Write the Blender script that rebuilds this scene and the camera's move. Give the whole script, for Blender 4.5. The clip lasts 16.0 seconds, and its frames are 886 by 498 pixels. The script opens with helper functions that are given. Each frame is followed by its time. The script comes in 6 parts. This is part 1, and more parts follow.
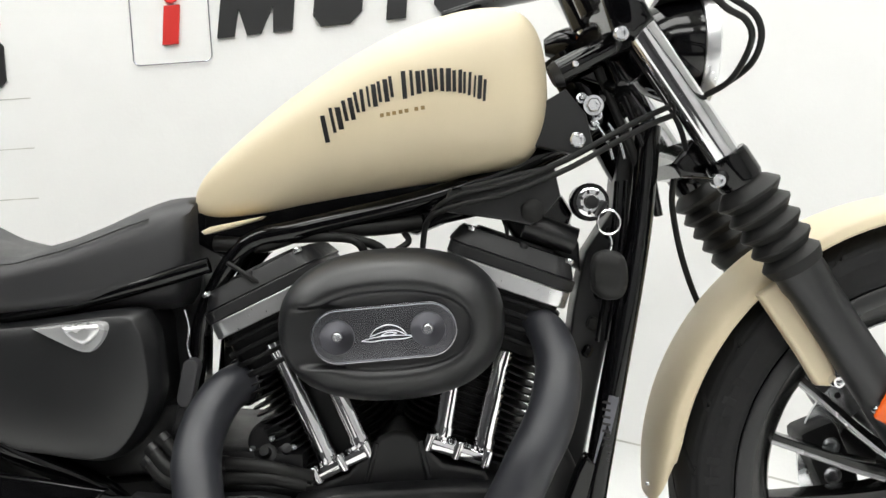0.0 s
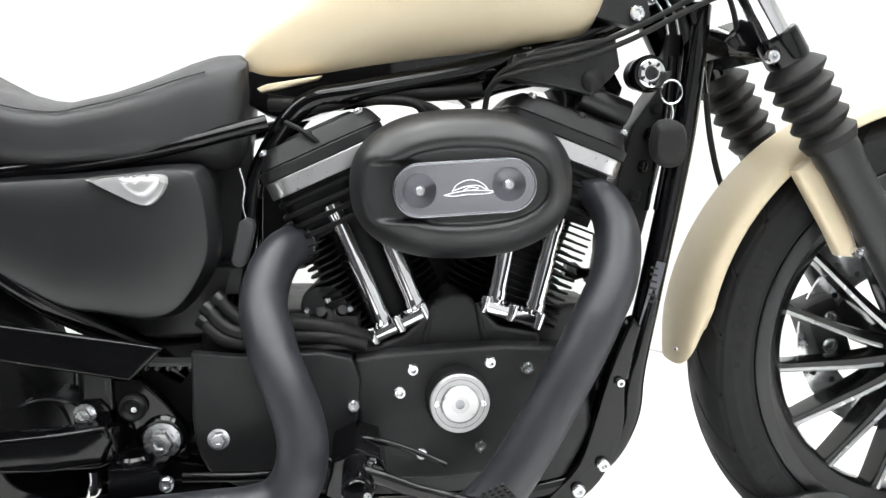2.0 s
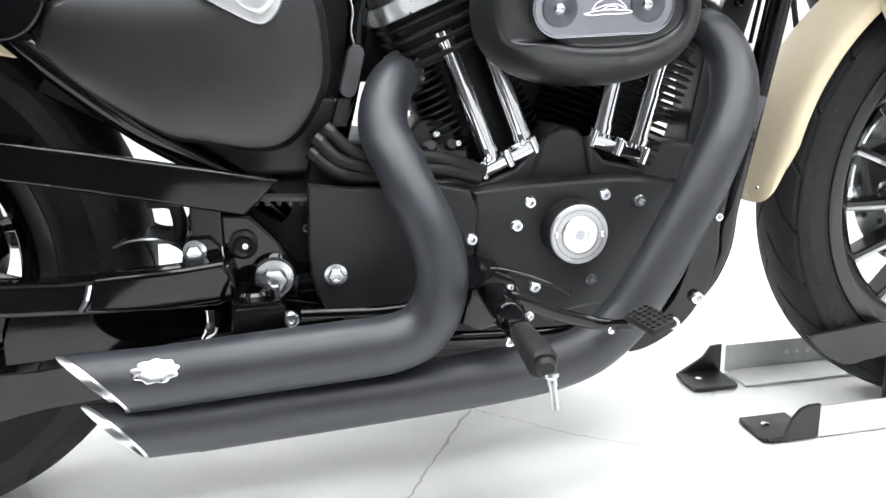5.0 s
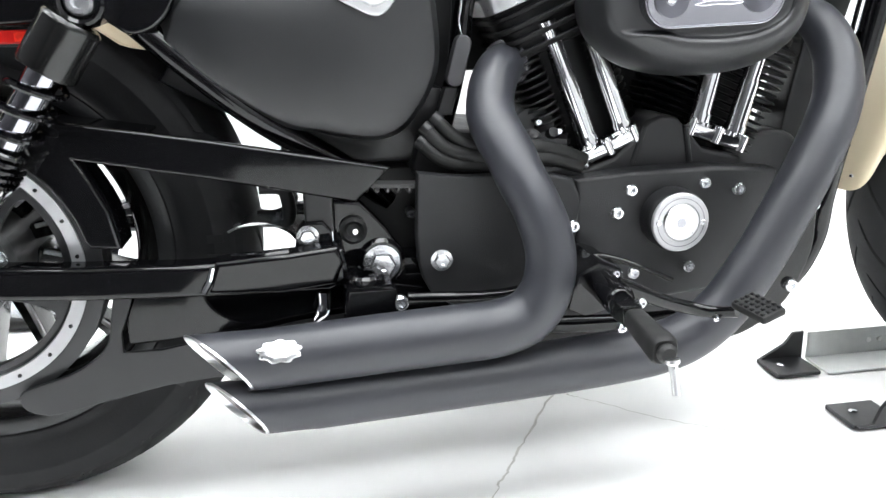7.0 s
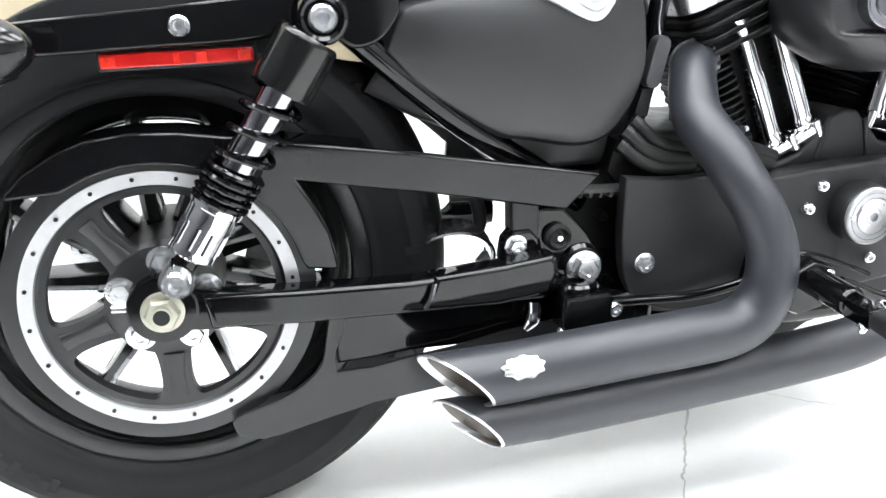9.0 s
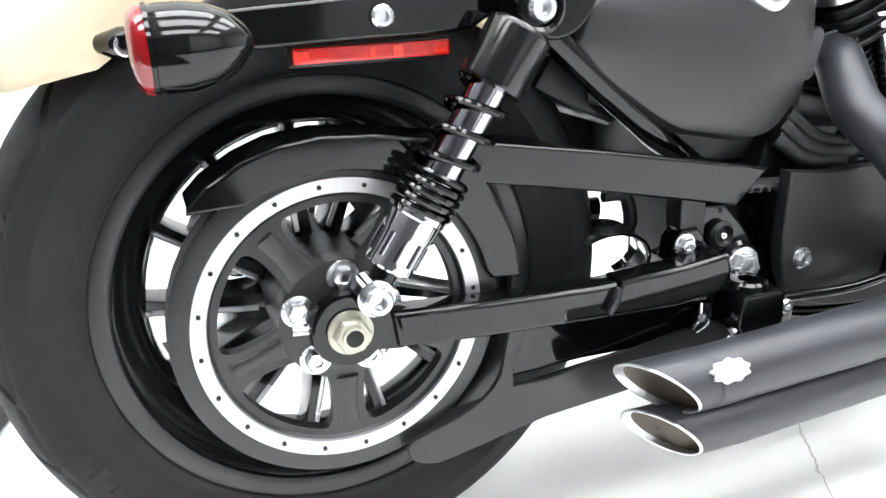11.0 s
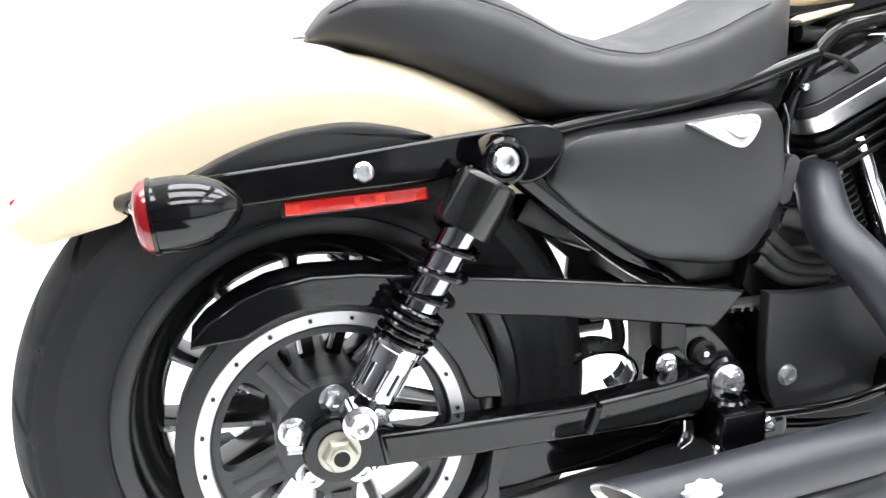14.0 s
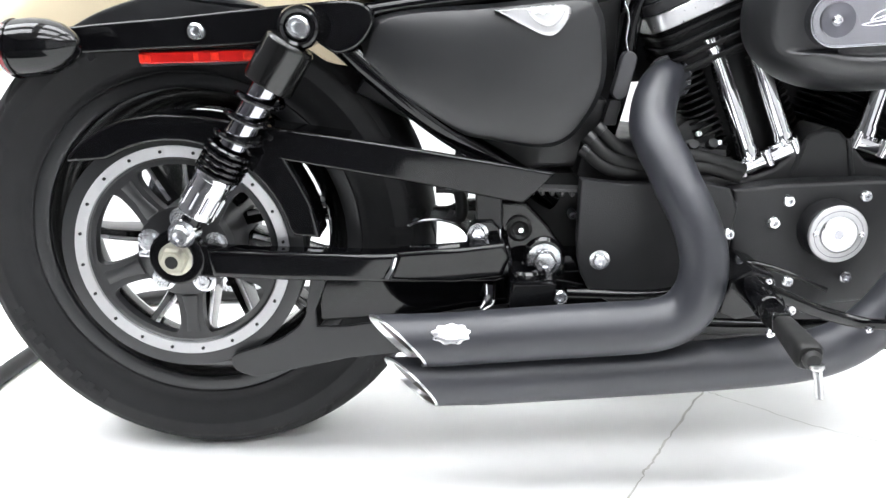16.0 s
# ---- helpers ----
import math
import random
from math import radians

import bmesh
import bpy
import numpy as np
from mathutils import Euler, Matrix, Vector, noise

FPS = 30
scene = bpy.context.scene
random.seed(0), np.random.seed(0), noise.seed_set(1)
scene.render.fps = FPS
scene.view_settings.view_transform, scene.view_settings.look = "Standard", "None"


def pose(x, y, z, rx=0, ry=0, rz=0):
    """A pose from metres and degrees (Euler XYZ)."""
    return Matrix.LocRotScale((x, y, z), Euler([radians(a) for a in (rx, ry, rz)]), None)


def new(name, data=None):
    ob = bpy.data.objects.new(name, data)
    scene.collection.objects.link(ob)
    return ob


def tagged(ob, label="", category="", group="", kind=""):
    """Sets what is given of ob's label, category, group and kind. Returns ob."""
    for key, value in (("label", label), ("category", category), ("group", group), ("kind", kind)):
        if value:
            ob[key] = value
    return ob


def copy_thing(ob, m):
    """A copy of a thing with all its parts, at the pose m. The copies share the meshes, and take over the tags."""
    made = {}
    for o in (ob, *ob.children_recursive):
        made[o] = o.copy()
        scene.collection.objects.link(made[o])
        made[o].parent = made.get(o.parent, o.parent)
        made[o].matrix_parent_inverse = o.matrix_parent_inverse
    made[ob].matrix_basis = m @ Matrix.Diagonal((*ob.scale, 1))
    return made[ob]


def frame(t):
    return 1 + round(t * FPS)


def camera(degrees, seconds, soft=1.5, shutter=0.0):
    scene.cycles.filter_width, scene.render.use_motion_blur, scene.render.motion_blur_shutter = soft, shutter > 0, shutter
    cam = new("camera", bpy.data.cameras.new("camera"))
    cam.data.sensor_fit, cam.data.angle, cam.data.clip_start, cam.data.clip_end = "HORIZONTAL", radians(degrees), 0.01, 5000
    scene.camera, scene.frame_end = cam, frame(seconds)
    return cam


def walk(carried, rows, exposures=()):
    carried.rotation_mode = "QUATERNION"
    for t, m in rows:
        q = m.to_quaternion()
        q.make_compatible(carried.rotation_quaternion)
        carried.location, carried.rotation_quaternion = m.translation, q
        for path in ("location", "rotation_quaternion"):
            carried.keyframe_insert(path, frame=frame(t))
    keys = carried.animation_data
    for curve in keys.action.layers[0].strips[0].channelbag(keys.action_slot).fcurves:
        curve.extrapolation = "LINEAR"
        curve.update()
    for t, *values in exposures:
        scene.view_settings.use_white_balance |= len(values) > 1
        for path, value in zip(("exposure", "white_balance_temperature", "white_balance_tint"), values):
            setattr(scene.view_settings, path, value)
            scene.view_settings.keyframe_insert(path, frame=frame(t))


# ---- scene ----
# World: metres; x along the motorcycle towards its front wheel, y to its left side, z up; the floor is z = 0.
cam = camera(57.0, 16.0)
ROWS = [
    (0, 0.9134, -1.0636, 0.7105, 87.45, 3.60, 1.57),
    (0.5, 0.8381, -1.0711, 0.7048, 88.25, 2.73, -0.07),
    (1, 0.7804, -1.0775, 0.6916, 87.35, 2.27, -1.91),
    (1.5, 0.7444, -1.0799, 0.6655, 84.82, 2.31, -3.95),
    (2, 0.7055, -1.0760, 0.6335, 82.72, 1.57, -5.89),
    (2.5, 0.6620, -1.0713, 0.6025, 80.70, 1.23, -7.37),
    (3, 0.6159, -1.0631, 0.5761, 79.25, 1.13, -9.23),
    (3.5, 0.5492, -1.0507, 0.5735, 78.15, 1.10, -11.84),
    (4, 0.4808, -1.0282, 0.5583, 77.54, 0.83, -13.50),
    (4.2, 0.4771, -1.0257, 0.5540, 77.05, 0.83, -13.53),
    (6.3, 0.4357, -1.0427, 0.5712, 74.59, 1.34, -9.39),
    (6.5, 0.4287, -1.0425, 0.5717, 74.80, 1.20, -9.53),
    (7, 0.3889, -1.0369, 0.5722, 74.16, 1.21, -9.48),
    (7.5, 0.3550, -1.0314, 0.5668, 73.84, 1.41, -10.19),
    (8, 0.2844, -1.0109, 0.5755, 73.26, 1.57, -10.38),
    (8.5, 0.1947, -0.9857, 0.5968, 72.44, 1.74, -11.60),
    (9, 0.1092, -0.9573, 0.6267, 71.47, 2.25, -13.47),
    (11.3, -0.1692, -0.8088, 0.6244, 71.14, 2.05, -21.40),
    (11.5, -0.1784, -0.8000, 0.6385, 70.13, 1.86, -21.69),
    (12, -0.2016, -0.7897, 0.6381, 70.22, 2.07, -20.90),
    (12.5, -0.2093, -0.7898, 0.6702, 73.08, 2.46, -19.31),
    (13, -0.1970, -0.8052, 0.6936, 75.04, 2.38, -18.00),
    (13.5, -0.1461, -0.8434, 0.7097, 76.43, 3.26, -18.66),
    (14, -0.0777, -0.9036, 0.7000, 76.26, 3.85, -15.78),
    (14.5, 0.0111, -0.9760, 0.6781, 75.85, 3.82, -10.11),
    (15, 0.1403, -1.0415, 0.6511, 75.88, 3.52, -5.73),
    (15.5, 0.2621, -1.0937, 0.6457, 73.97, 2.95, -0.95),
    (16, 0.3697, -1.1245, 0.6064, 73.76, 1.67, 1.52),
]
walk(cam, [(t, pose(x, y, z, rx, ry, rz)) for t, x, y, z, rx, ry, rz in ROWS], exposures=[(0.0, -0.52, 6850, 9), (1.0, -0.40, 6800, 9), (2.0, 0.04, 6650, 9.5), (3.0, 0.14, 6520, 10), (4.0, 0.23, 6500, 10), (7.0, 0.50, 6450, 10), (9.0, 0.71, 6450, 10), (12.5, 0.71, 6470, 12), (14.5, 0.64, 6470, 12), (16.0, 0.53, 6470, 11.5)])

# ---- light ----
world = bpy.data.worlds.new("world")
scene.world = world
world.use_nodes = True
world.node_tree.nodes["Background"].inputs["Color"].default_value = (0.9, 0.95, 1.0, 1)
world.node_tree.nodes["Background"].inputs["Strength"].default_value = 0.05
LAMP = 9.2


# ---- materials ----
def material(name, base, rough=0.5, metal=0.0, vary=0.12, scale=30.0, bump=0.0, bump_scale=200.0, rough_vary=0.08,
             coat=0.0, emit=0.0, spec=0.5, big=3.0, transmission=0.0):
    """A surface with colour varied at two scales, uneven gloss and a fine relief."""
    m = bpy.data.materials.new(name)
    m.use_nodes = True
    nt = m.node_tree
    b = nt.nodes["Principled BSDF"]
    link = nt.links.new
    co = nt.nodes.new("ShaderNodeTexCoord")
    n1 = nt.nodes.new("ShaderNodeTexNoise")
    n1.inputs["Scale"].default_value, n1.inputs["Detail"].default_value = scale, 6
    n2 = nt.nodes.new("ShaderNodeTexNoise")
    n2.inputs["Scale"].default_value, n2.inputs["Detail"].default_value = big, 3
    for n in (n1, n2):
        link(co.outputs["Object"], n.inputs["Vector"])
    add = nt.nodes.new("ShaderNodeMath")
    add.operation = "ADD"
    link(n1.outputs["Fac"], add.inputs[0]), link(n2.outputs["Fac"], add.inputs[1])
    ramp = nt.nodes.new("ShaderNodeMapRange")
    ramp.inputs["From Min"].default_value, ramp.inputs["From Max"].default_value = 0.6, 1.4
    ramp.inputs["To Min"].default_value, ramp.inputs["To Max"].default_value = 1 - vary, 1 + vary
    link(add.outputs[0], ramp.inputs["Value"])
    mul = nt.nodes.new("ShaderNodeVectorMath")
    mul.operation = "SCALE"
    mul.inputs[0].default_value = base
    link(ramp.outputs["Result"], mul.inputs["Scale"])
    link(mul.outputs["Vector"], b.inputs["Base Color"])
    rr = nt.nodes.new("ShaderNodeMapRange")
    rr.inputs["From Min"].default_value, rr.inputs["From Max"].default_value = 0.3, 0.7
    rr.inputs["To Min"].default_value, rr.inputs["To Max"].default_value = max(rough - rough_vary, 0.01), min(rough + rough_vary, 1)
    link(n1.outputs["Fac"], rr.inputs["Value"])
    link(rr.outputs["Result"], b.inputs["Roughness"])
    b.inputs["Metallic"].default_value = metal
    b.inputs["Coat Weight"].default_value = coat
    b.inputs["Coat Roughness"].default_value = 0.04
    b.inputs["Specular IOR Level"].default_value = spec
    b.inputs["Transmission Weight"].default_value = transmission
    if bump:
        n3 = nt.nodes.new("ShaderNodeTexNoise")
        n3.inputs["Scale"].default_value, n3.inputs["Detail"].default_value = bump_scale, 4
        link(co.outputs["Object"], n3.inputs["Vector"])
        bp = nt.nodes.new("ShaderNodeBump")
        bp.inputs["Strength"].default_value, bp.inputs["Distance"].default_value = bump, 0.002
        link(n3.outputs["Fac"], bp.inputs["Height"])
        link(bp.outputs["Normal"], b.inputs["Normal"])
    if emit:
        b.inputs["Emission Color"].default_value = (0.95, 0.98, 1.0, 1)
        b.inputs["Emission Strength"].default_value = emit
    return m


WHITE_WALL = material("white_wall_paint", (0.87, 0.87, 0.86), 0.6, vary=0.03, scale=8, bump=0.15, bump_scale=120, big=0.8)
CEIL = material("ceiling_paint", (0.8, 0.8, 0.79), 0.8, vary=0.03)
FLOOR = material("painted_concrete", (0.86, 0.86, 0.85), 0.40, vary=0.035, scale=9, bump=0.05, bump_scale=60, big=1.6, rough_vary=0.05)
# Dull dark surface for the unseen floor, added so gloss parts mirror black.
DARK_FLOOR = material("dark_unseen_floor", (0.045, 0.045, 0.048), 0.9, vary=0.15, spec=0.05)
GREY_WALL = material("grey_wall_paint", (0.60, 0.60, 0.61), 0.7, vary=0.05)
# For unseen walls that are made dark to cut reflected light.
DARK_WALL = material("dark_unseen_wall", (0.06, 0.06, 0.065), 0.7, vary=0.05)
GRIME = material("grey_joint_dirt", (0.58, 0.57, 0.54), 0.9, vary=0.3)
SAND = material("sand_satin_paint", (0.72, 0.614, 0.432), 0.40, vary=0.02, coat=0.0, rough_vary=0.03, bump=0.02, bump_scale=900)
SATIN = material("satin_black_powder_coat", (0.0095, 0.0098, 0.011), 0.40, vary=0.15, spec=0.62, bump=0.05, bump_scale=900, rough_vary=0.05)
WRINKLE = material("wrinkle_black_casing", (0.0085, 0.0085, 0.0098), 0.48, vary=0.2, bump=0.22, bump_scale=700)
PIPE = material("matt_black_ceramic", (0.0235, 0.0245, 0.030), 0.42, vary=0.18, spec=0.55, bump=0.04, bump_scale=500, big=6, rough_vary=0.06)
GLOSS = material("gloss_black_paint", (0.0025, 0.0025, 0.003), 0.06, vary=0.1, coat=0.0, rough_vary=0.03, spec=0.42)
CAP = material("semi_gloss_black_paint", (0.006, 0.006, 0.006), 0.16, vary=0.1, rough_vary=0.03)
CHROME = material("chrome", (0.83, 0.83, 0.84), 0.07, metal=1.0, vary=0.04, rough_vary=0.03)
ALU = material("machined_aluminium", (0.74, 0.74, 0.75), 0.3, metal=1.0, vary=0.02, scale=200, rough_vary=0.03)
STEEL = material("zinc_plated_steel", (0.80, 0.81, 0.83), 0.22, metal=0.9, vary=0.08)
BRASSY = material("yellow_zinc_nut", (0.50, 0.49, 0.41), 0.5, metal=0.9, vary=0.1)
FINS = material("black_cylinder_fins", (0.004, 0.004, 0.0045), 0.5, vary=0.2, spec=0.22)
RUBBER = material("tyre_rubber", (0.010, 0.010, 0.011), 0.64, vary=0.2, scale=40, bump=0.12, bump_scale=300, big=9, spec=0.30)
SOFT = material("matt_black_rubber", (0.009, 0.009, 0.009), 0.55, spec=0.35, vary=0.15, bump=0.08, bump_scale=400)
VINYL = material("black_seat_vinyl", (0.026, 0.026, 0.028), 0.44, vary=0.1, bump=0.25, bump_scale=1100, rough_vary=0.06)
PLASTIC = material("black_plastic", (0.009, 0.009, 0.010), 0.36, vary=0.1, bump=0.06, bump_scale=600)
CLIP = material("grey_black_moulded_plastic", (0.05, 0.05, 0.054), 0.45, vary=0.1, bump=0.05, bump_scale=600)
GREYPLATE = material("brushed_grey_plate", (0.36, 0.36, 0.39), 0.17, metal=0.95, vary=0.03, rough_vary=0.02)
BELT = material("worn_belt_rubber", (0.05, 0.05, 0.05), 0.55, vary=0.2)
FOIL = material("silver_foil_label", (0.74, 0.73, 0.78), 0.35, metal=0.7, vary=0.1)
DULL = material("brushed_aluminium_ring", (0.56, 0.56, 0.57), 0.42, metal=0.8, vary=0.06, scale=150, rough_vary=0.05)
DAMPER = material("dark_polished_tube", (0.40, 0.40, 0.43), 0.09, metal=1.0, vary=0.04, rough_vary=0.03)
DISH = material("brushed_dark_washer", (0.16, 0.16, 0.18), 0.30, metal=1.0, vary=0.03, rough_vary=0.02)
RED = material("red_reflector_plastic", (0.55, 0.010, 0.008), 0.16, vary=0.4, scale=45, coat=0.5, bump=0.12, bump_scale=420)
REDCELL = material("red_prism_plastic", (0.78, 0.03, 0.015), 0.12, vary=0.5, scale=160, coat=0.5, bump=0.3, bump_scale=500)
LENS = material("deep_red_lens", (0.22, 0.006, 0.008), 0.10, vary=0.3, scale=60, coat=0.5)
AMBER = material("amber_lens", (0.8, 0.13, 0.02), 0.15, vary=0.1)
INK = material("black_lettering_vinyl", (0.012, 0.012, 0.013), 0.45, vary=0.1)
GOLD = material("fine_gold_lettering", (0.30, 0.20, 0.08), 0.5, vary=0.1)
SIGNRED = material("red_sign_vinyl", (0.62, 0.025, 0.02), 0.45, vary=0.05)
LAMPMAT = material("lamp_diffuser", (0.9, 0.9, 0.9), 0.6, emit=LAMP)
LAMPBODY = material("lamp_housing", (0.8, 0.8, 0.8), 0.5)
BADGE = material("polished_badge", (0.74, 0.74, 0.75), 0.24, metal=0.6, vary=0.03, scale=20)
RAIL = material("galvanised_rail", (0.66, 0.67, 0.66), 0.45, metal=0.5, vary=0.12, scale=60)
DARKTIP = material("sooty_pipe_inside", (0.060, 0.046, 0.034), 0.34, metal=0.7, vary=0.5, scale=60)


# ---- shape helpers ----
def finish(name, bm, mat, smooth=38, weigh=True):
    me = bpy.data.meshes.new(name)
    bmesh.ops.recalc_face_normals(bm, faces=bm.faces)
    bm.to_mesh(me)
    bm.free()
    for p in me.polygons:
        p.use_smooth = True
    me.set_sharp_from_angle(angle=radians(smooth))
    me.materials.append(mat)
    ob = new(name, me)
    if weigh and len(me.polygons) < 4000:
        flat = ob.modifiers.new("even_normals", "WEIGHTED_NORMAL")
        flat.keep_sharp = True
    return ob


def part(name, bm, mat, parent, label="", smooth=38):
    """Links a bmesh as one mesh object under a thing or a part."""
    ob = finish(name, bm, mat, smooth)
    ob.parent = parent
    if label:
        tagged(ob, label)
    return ob


def empty(name, label, category, group="", kind=""):
    ob = new(name)
    ob.empty_display_size = 0.05
    return tagged(ob, label, category, group, kind)


def curve(points, n=8):
    """A smooth line through the points (Catmull-Rom)."""
    p = [Vector(q) for q in points]
    p = [2 * p[0] - p[1]] + p + [2 * p[-1] - p[-2]]
    out = []
    for i in range(1, len(p) - 2):
        for k in range(n):
            t = k / n
            out.append(0.5 * ((2 * p[i]) + (p[i + 1] - p[i - 1]) * t + (2 * p[i - 1] - 5 * p[i] + 4 * p[i + 1] - p[i + 2]) * t * t
                              + (3 * p[i] - p[i - 1] - 3 * p[i + 1] + p[i + 2]) * t ** 3))
    return out + [p[-2]]


def skin(bm, rings, closed=False, caps=True):
    """Faces between rings of points of equal length."""
    vs = [[bm.verts.new(q) for q in r] for r in rings]
    n = len(vs[0])
    pairs = list(zip(vs, vs[1:])) + ([(vs[-1], vs[0])] if closed else [])
    for a, b in pairs:
        for k in range(n):
            bm.faces.new((a[k], a[(k + 1) % n], b[(k + 1) % n], b[k]))
    if caps and not closed:
        bm.faces.new(vs[0][::-1])
        bm.faces.new(vs[-1])
    return bm


def sweep(points, radius, seg=14, smooth=8, bm=None, caps=True, flat=1.0):
    """A round bar along a line; radius is a number or one for each point."""
    bm = bm or bmesh.new()
    pts = curve(points, smooth) if smooth > 1 and len(points) > 2 else [Vector(q) for q in points]
    if isinstance(radius, (int, float)):
        rad = [radius] * len(pts)
    else:
        rad = list(np.interp(np.linspace(0, len(radius) - 1, len(pts)), range(len(radius)), radius))
    rings = []
    up = Vector((0.123, 0.97, 0.21))
    for i, p in enumerate(pts):
        d = (pts[min(i + 1, len(pts) - 1)] - pts[max(i - 1, 0)]).normalized()
        u = (up - d * up.dot(d)).normalized()
        up = u
        v = d.cross(u)
        rings.append([p + (u * (math.cos(2 * math.pi * a / seg) * flat) + v * math.sin(2 * math.pi * a / seg)) * float(rad[i]) for a in range(seg)])
    return skin(bm, rings, caps=caps)


def lathe(profile, origin=(0, 0, 0), axis=(0, 1, 0), seg=48, bm=None, closed=False):
    """Turns (radius, height) rows round an axis."""
    bm = bm or bmesh.new()
    a = Vector(axis).normalized()
    u = a.orthogonal().normalized()
    if abs(a.y) > 0.9:
        u = Vector((1, 0, 0))
    v = a.cross(u)
    o = Vector(origin)
    rings = []
    for k in range(seg):
        t = 2 * math.pi * k / seg
        w = math.cos(t) * u + math.sin(t) * v
        rings.append([o + w * r + a * h for r, h in profile])
    vs = [[bm.verts.new(q) for q in r] for r in rings]
    n = len(profile)
    for k in range(seg):
        b = vs[(k + 1) % seg]
        for i in range(n if closed else n - 1):
            j = (i + 1) % n
            bm.faces.new((vs[k][i], vs[k][j], b[j], b[i]))
    if not closed:
        bmesh.ops.remove_doubles(bm, verts=bm.verts, dist=1e-6)
    return bm


def prism(outline, y0, y1, bevel=0.0, seg=2, bm=None, round_n=0):
    """A plate with the outline (x, z), from y0 to y1, its edges rounded."""
    own = bmesh.new()
    if round_n:
        outline = [(p.x, p.z) for p in curve([(x, 0, z) for x, z in list(outline) + [outline[0]]], round_n)][:-1]
    a = [own.verts.new((x, y0, z)) for x, z in outline]
    b = [own.verts.new((x, y1, z)) for x, z in outline]
    n = len(outline)
    fa, fb = own.faces.new(a), own.faces.new(b[::-1])
    for k in range(n):
        own.faces.new((a[k], b[k], b[(k + 1) % n], a[(k + 1) % n]))
    bmesh.ops.recalc_face_normals(own, faces=own.faces)
    if bevel:
        es = list({e for f in (fa, fb) for e in f.edges})
        bmesh.ops.bevel(own, geom=es, offset=bevel, segments=seg, affect="EDGES", profile=0.5)
    return merge(bm, own)


def merge(bm, own):
    if bm is None:
        return own
    me = bpy.data.meshes.new("tmp")
    own.to_mesh(me)
    own.free()
    bm.from_mesh(me)
    bpy.data.meshes.remove(me)
    return bm


def box(c, size, bevel=0.0, rot=(0, 0, 0), bm=None, seg=2):
    own = bmesh.new()
    bmesh.ops.create_cube(own, size=1, matrix=Matrix.Diagonal((*size, 1)))
    if bevel:
        bmesh.ops.bevel(own, geom=list(own.edges), offset=bevel, segments=seg, affect="EDGES", profile=0.5)
    own.transform(pose(*c, *rot))
    return merge(bm, own)


def stadium(cx, cz, a, b, n=10, ang=0.0):
    """A rounded bar's outline: half length a, half height b."""
    out = []
    for k in range(2 * n + 2):
        s = 1 if k <= n else -1
        t = -math.pi / 2 + math.pi * (k if k <= n else k - n - 1) / n
        x, z = s * (a - b) + s * b * math.cos(t), s * b * math.sin(t)
        out.append((cx + x * math.cos(ang) - z * math.sin(ang), cz + x * math.sin(ang) + z * math.cos(ang)))
    return out


def ring_outline(cx, cz, r, n=24):
    return [(cx + r * math.cos(2 * math.pi * k / n), cz + r * math.sin(2 * math.pi * k / n)) for k in range(n)]


def bolt(parent, at, r=0.008, h=0.006, mat=None, axis=(0, -1, 0), kind="hex", washer=True, name="bolt", label=""):
    """A bolt head: hexagonal with a washer, or round with a socket."""
    bm = bmesh.new()
    if kind == "hex":
        if washer:
            lathe([(0, 0), (r * 1.35, 0), (r * 1.35, h * 0.25), (r * 0.9, h * 0.3)], at, axis, 20, bm)
        lathe([(r * 0.98, h * 0.25), (r, h * 0.9), (r * 0.85, h * 1.15), (r * 0.45, h * 1.15), (r * 0.4, h * 0.9), (0, h * 0.9)], at, axis, 6, bm)
    else:
        lathe([(0, 0), (r, 0), (r, h * 0.7), (r * 0.8, h), (r * 0.5, h), (r * 0.42, h * 0.35), (0, h * 0.35)], at, axis, 18, bm)
    return part(name, bm, mat or STEEL, parent, label, 30)


def superloft(rows, seg=40, power=2.5, bm=None):
    """Sections along x: (x, z low, z high, half width), each a rounded box."""
    bm = bm or bmesh.new()
    rings = []
    for x, lo, hi, w, *rest in rows:
        p = rest[0] if rest else power
        ring = []
        for k in range(seg):
            t = 2 * math.pi * k / seg
            c, s = math.cos(t), math.sin(t)
            ring.append((x, w * math.copysign(abs(c) ** (2 / p), c), (lo + hi) / 2 + (hi - lo) / 2 * math.copysign(abs(s) ** (2 / p), s)))
        rings.append(ring)
    return skin(bm, rings)


def rows_smooth(rows, n=6):
    """Finer rows, smooth from one to the next."""
    k = len(rows[0])
    a = np.array([list(r) for r in rows], float)
    out = []
    for i in range(len(a) - 1):
        p0, p1, p2, p3 = a[max(i - 1, 0)], a[i], a[i + 1], a[min(i + 2, len(a) - 1)]
        for j in range(n):
            t = j / n
            out.append(0.5 * (2 * p1 + (p2 - p0) * t + (2 * p0 - 5 * p1 + 4 * p2 - p3) * t * t + (3 * p1 - p0 - 3 * p2 + p3) * t ** 3))
    return [tuple(r) for r in out] + [tuple(a[-1])]


# ---- the room ----
def structure(name, bm, mat, label, category):
    return tagged(finish(name, bm, mat), label, category, kind="structure")


